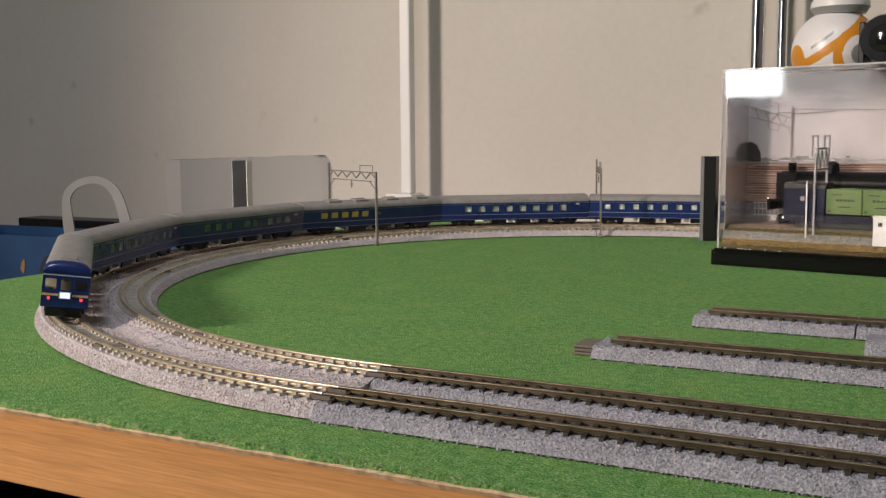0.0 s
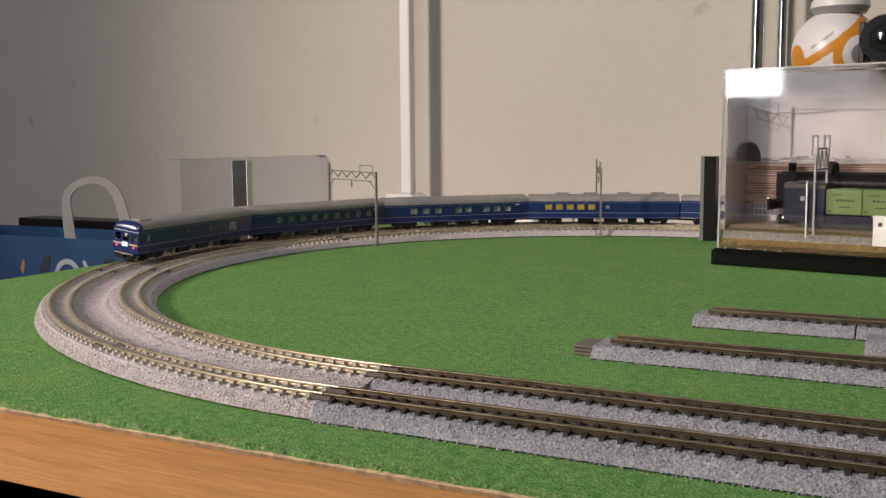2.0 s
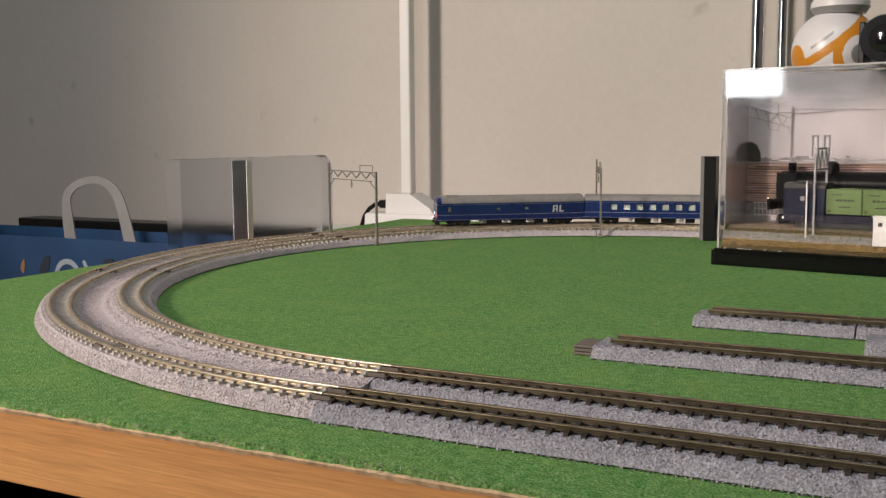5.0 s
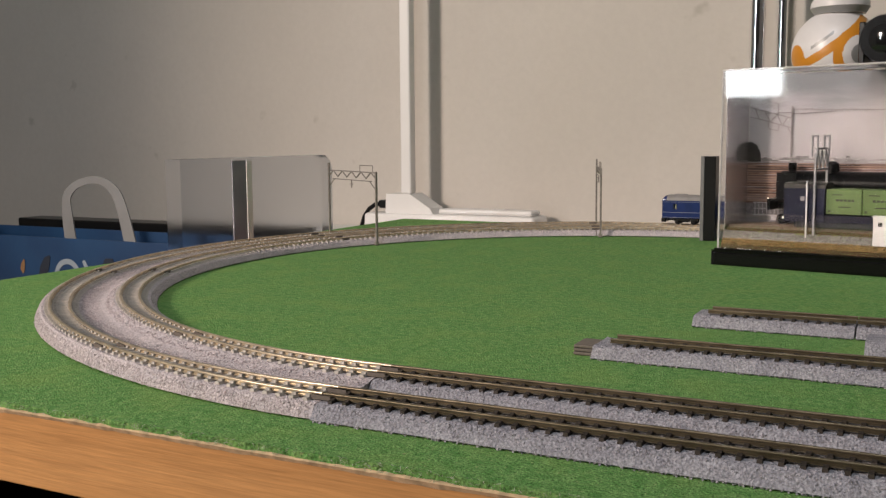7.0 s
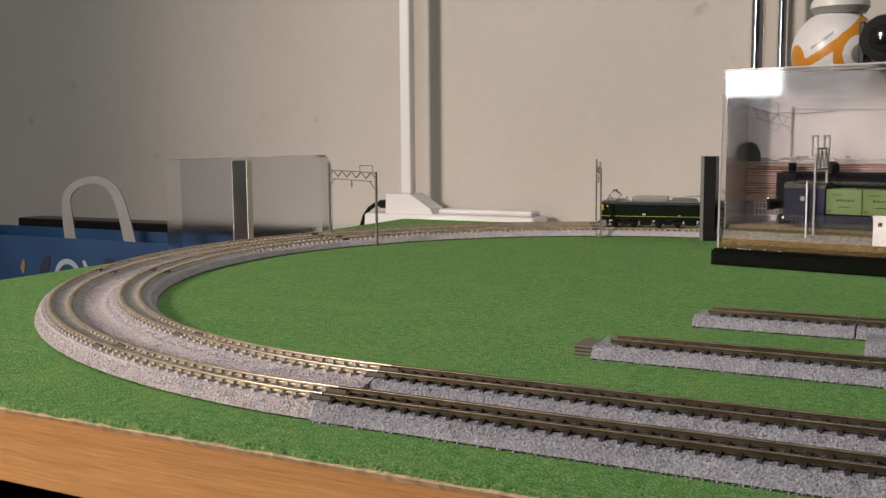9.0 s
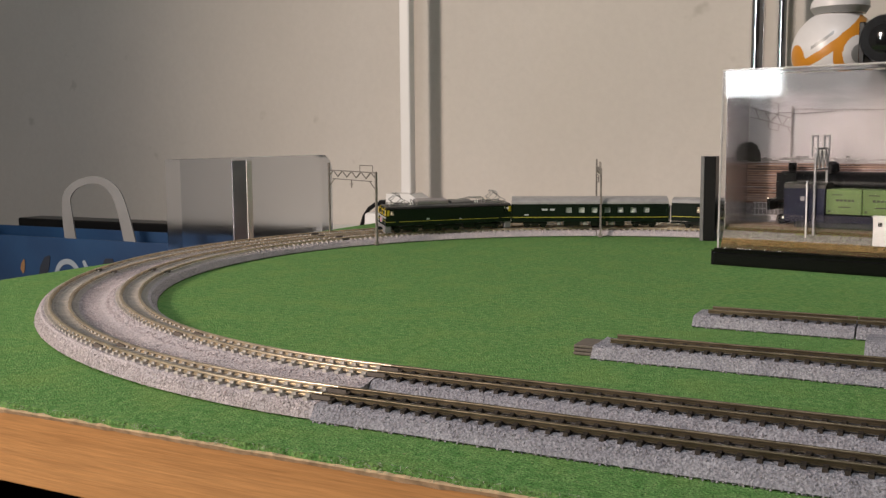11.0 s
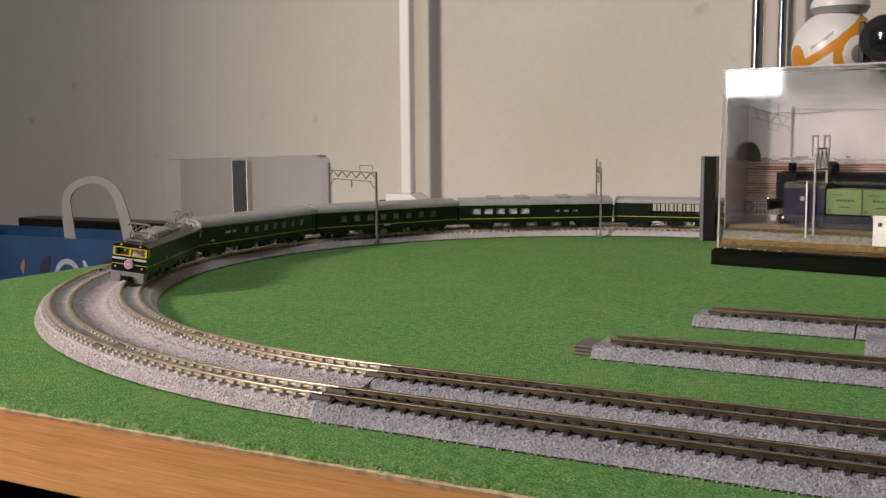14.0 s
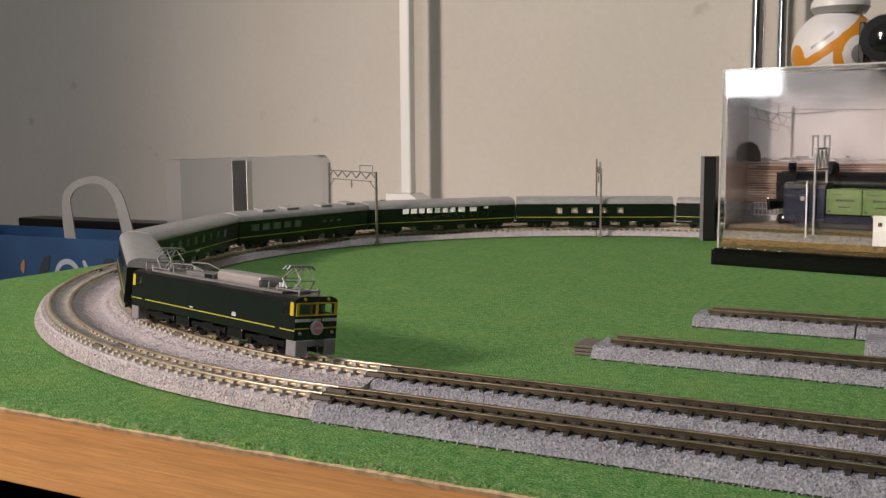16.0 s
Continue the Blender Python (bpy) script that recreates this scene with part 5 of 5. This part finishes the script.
            p_.visible_shadow = False
        y0, y1 = sorted((k * hw, k * (hw + 0.0002)))
        for x in (-0.0552, 0.0552):
            part("cab_side_trim", box(B(), x - 0.0010, x + 0.0010, y0, y1, 0.0156, 0.0203), M_YELLOW, t)
        part("marking", box(B(), 0.0185, 0.0212, y0, y1, 0.0113, 0.0127), M_SILVER, t, "small pale marking")
        part("marking", box(B(), -0.011, -0.0085, y0, y1, 0.0110, 0.0116), M_SILVER, t, "small pale marking")
    for xc in (-0.037, 0.0, 0.037):
        bogie(t, xc, (xc - 0.008, xc + 0.008), 0.0120)
    for xa, xb in ((-0.0235, -0.0135), (0.0135, 0.0235)):
        part("underframe_tank", box(B(), xa, xb, -0.0080, 0.0080, 0.0026, 0.0068, 0.0006), M_BLACK, t)
    return t


def row(n, x0, x1, w, zl, zh):
    return [(x0 + (x1 - x0) * i / (n - 1), w, zl, zh) for i in range(n)]


BL = [(0.0112, 0.0004, M_SILVERDIM), (0.0068, 0.0003, M_SILVERDIM), (0.0203, 0.0002, M_SILVERDIM)]
GL = [(0.0101, 0.0006, M_LINE)]
BG, GG = "blue train", "green train"
ubox = [(-0.030, -0.022, M_BLACK), (-0.0205, -0.0165, M_GREYBOX), (-0.014, -0.001, M_BLACK), (0.002, 0.0055, M_GREYBOX), (0.008, 0.022, M_BLACK), (0.0245, 0.0275, M_GREYBOX)]
mark_l = [(-0.058, -0.0545, 0.0188, 0.0200, M_SILVER)]
logo = [(-0.0455, -0.0440, 0.0125, 0.0185, M_SILVER), (-0.0480, -0.0455, 0.0125, 0.0136, M_SILVER), (-0.0425, -0.0413, 0.0125, 0.0185, M_SILVER), (-0.0413, -0.0380, 0.0173, 0.0185, M_SILVER), (-0.0392, -0.0380, 0.0152, 0.0173, M_SILVER), (-0.0413, -0.0380, 0.0146, 0.0156, M_SILVER), (-0.0395, -0.0378, 0.0125, 0.0146, M_SILVER)]
blue_specs = [
    dict(label="dark blue rear coach with lit sign and red tail lamps", wins=[(0.0555, 0.0030, 0.0140, 0.0185), (0.012, 0.003, 0.0150, 0.0172), (-0.014, 0.003, 0.0150, 0.0172)], tail=True, marks=logo),
    dict(label="dark blue sleeping coach with small windows and a grey roof", wins=row(9, -0.050, 0.040, 0.0058, 0.0136, 0.0186), marks=mark_l),
    dict(label="dark blue coach with grouped windows and a grey roof", wins=[(x, 0.0062, 0.0136, 0.0186) for x in (-0.047, -0.037, -0.027, -0.010, -0.001, 0.018, 0.029, 0.040)], marks=mark_l),
    dict(label="dark blue dining coach with warm lit windows and roof units", wins=row(5, 0.010, 0.048, 0.0060, 0.0142, 0.0188) + [(-0.004, 0.003, 0.0150, 0.0180)], lit=(0, 1, 2, 3, 4), roof_units=[(-0.055, -0.043, 0.0012), (-0.025, -0.013, 0.0012), (0.005, 0.017, 0.0012), (0.030, 0.042, 0.0012)]),
    dict(label="dark blue sleeping coach with small windows and a grey roof", wins=row(8, -0.043, 0.043, 0.0060, 0.0136, 0.0190), marks=mark_l),
    dict(label="dark blue sleeping coach with small windows and a grey roof", wins=row(9, -0.050, 0.050, 0.0052, 0.0140, 0.0186), marks=mark_l),
    dict(label="dark blue sleeping coach with small windows and a grey roof", wins=row(9, -0.050, 0.050, 0.0052, 0.0140, 0.0186), marks=mark_l),
]
green_specs = [
    dict(label="dark green coach with small windows and a grey roof", wins=row(7, -0.048, 0.018, 0.0050, 0.0140, 0.0186), marks=[(0.030, 0.034, 0.0160, 0.0176, M_SILVER), (0.036, 0.041, 0.0160, 0.0176, M_SILVER), (0.052, 0.056, 0.0118, 0.0128, M_SILVER)]),
    dict(label="dark green sleeping coach with square windows and a silver roof", wins=row(8, -0.042, 0.043, 0.0056, 0.0136, 0.0186), marks=[(0.000, 0.006, 0.0086, 0.0100, M_SILVER)]),
    dict(label="dark green dining coach with wide windows and roof units", wins=row(5, 0.010, 0.052, 0.0076, 0.0140, 0.0188) + row(3, -0.034, -0.018, 0.0050, 0.0150, 0.0170), roof_units=[(0.030, 0.042, 0.0014), (0.006, 0.018, 0.0014), (-0.030, -0.018, 0.0014), (-0.056, -0.046, 0.0014)]),
    dict(label="dark green lounge coach with tall panoramic windows", wins=row(8, -0.016, 0.034, 0.0062, 0.0128, 0.0212) + [(-0.026, 0.0085, 0.0128, 0.0208), (-0.037, 0.0085, 0.0128, 0.0208), (-0.051, 0.0100, 0.0150, 0.0180)]),
    dict(label="dark green sleeping coach with few square windows and a silver roof", wins=row(5, -0.022, 0.030, 0.0056, 0.0136, 0.0186)),
    dict(label="dark green sleeping coach with square windows and a silver roof", wins=row(8, -0.042, 0.043, 0.0056, 0.0136, 0.0186)),
]
BLUE = [coach(paint=M_BLUE, roof_mat=M_ROOF, lines=BL, boxes=ubox, group=BG, inside=M_INTERIOR, **sp) for sp in blue_specs]
LOCO = locomotive()
GREEN = [coach(paint=M_GREEN, roof_mat=M_ROOFG, lines=GL, boxes=ubox, group=GG, gap_bright=True, inside=None if 'lounge' in sp['label'] else (M_INTERIOR2 if 'sleeping' in sp['label'] else M_INTERIOR), **sp) for sp in green_specs]


# ---- what moves ----
BLUE_S = [(-1.0, 0.132), (0.0, 0.241), (1.0, 0.350), (2.0, 0.4600), (3.0, 0.5745), (4.0, 0.6850), (6.5, 0.942), (7.0, 0.9955), (16.0, 1.960), (17.0, 2.067)]
GREEN_S = [(-1.0, 1.860), (0.0, 1.757), (8.5, 0.8828), (9.0, 0.8385), (11.5, 0.590), (12.0, 0.5352), (13.0, 0.4258), (14.0, 0.3115), (15.0, 0.197), (16.0, 0.0845), (17.0, -0.028)]


def along(table_, t):
    ts, ss = [a for a, _ in table_], [b for _, b in table_]
    return float(np.mean([np.interp(t + d, ts, ss) for d in np.linspace(-0.3, 0.3, 7)]))


def ride(s, R, hb):
    """The pose of a vehicle whose two bogies stand on the track at s - hb and s + hb."""
    xa, ya, _, _ = oval(s - hb, R)
    xb, yb, _, _ = oval(s + hb, R)
    w = 0.5 * (bank(s - hb, R) + bank(s + hb, R))
    yaw = math.degrees(math.atan2(ya - yb, xa - xb))
    return pose((xa + xb) / 2, (ya + yb) / 2, ZR + 0.5 * CANT * w, 0, 0, yaw) @ pose(0, 0, 0, -math.degrees(math.atan(CANT * w / 0.009)), 0, 0)


def motions():
    times = [0.25 * i for i in range(65)]
    for i, ob in enumerate(BLUE):
        walk(ob, [(t, ride(along(BLUE_S, t) + 0.1378 * i, R_OUT, 0.0467)) for t in times])
    walk(LOCO, [(t, ride(along(GREEN_S, t), R_IN, 0.037)) for t in times])
    for i, ob in enumerate(GREEN):
        walk(ob, [(t, ride(along(GREEN_S, t) + 0.1290 + 0.1398 * i, R_IN, 0.0467)) for t in times])


motions()
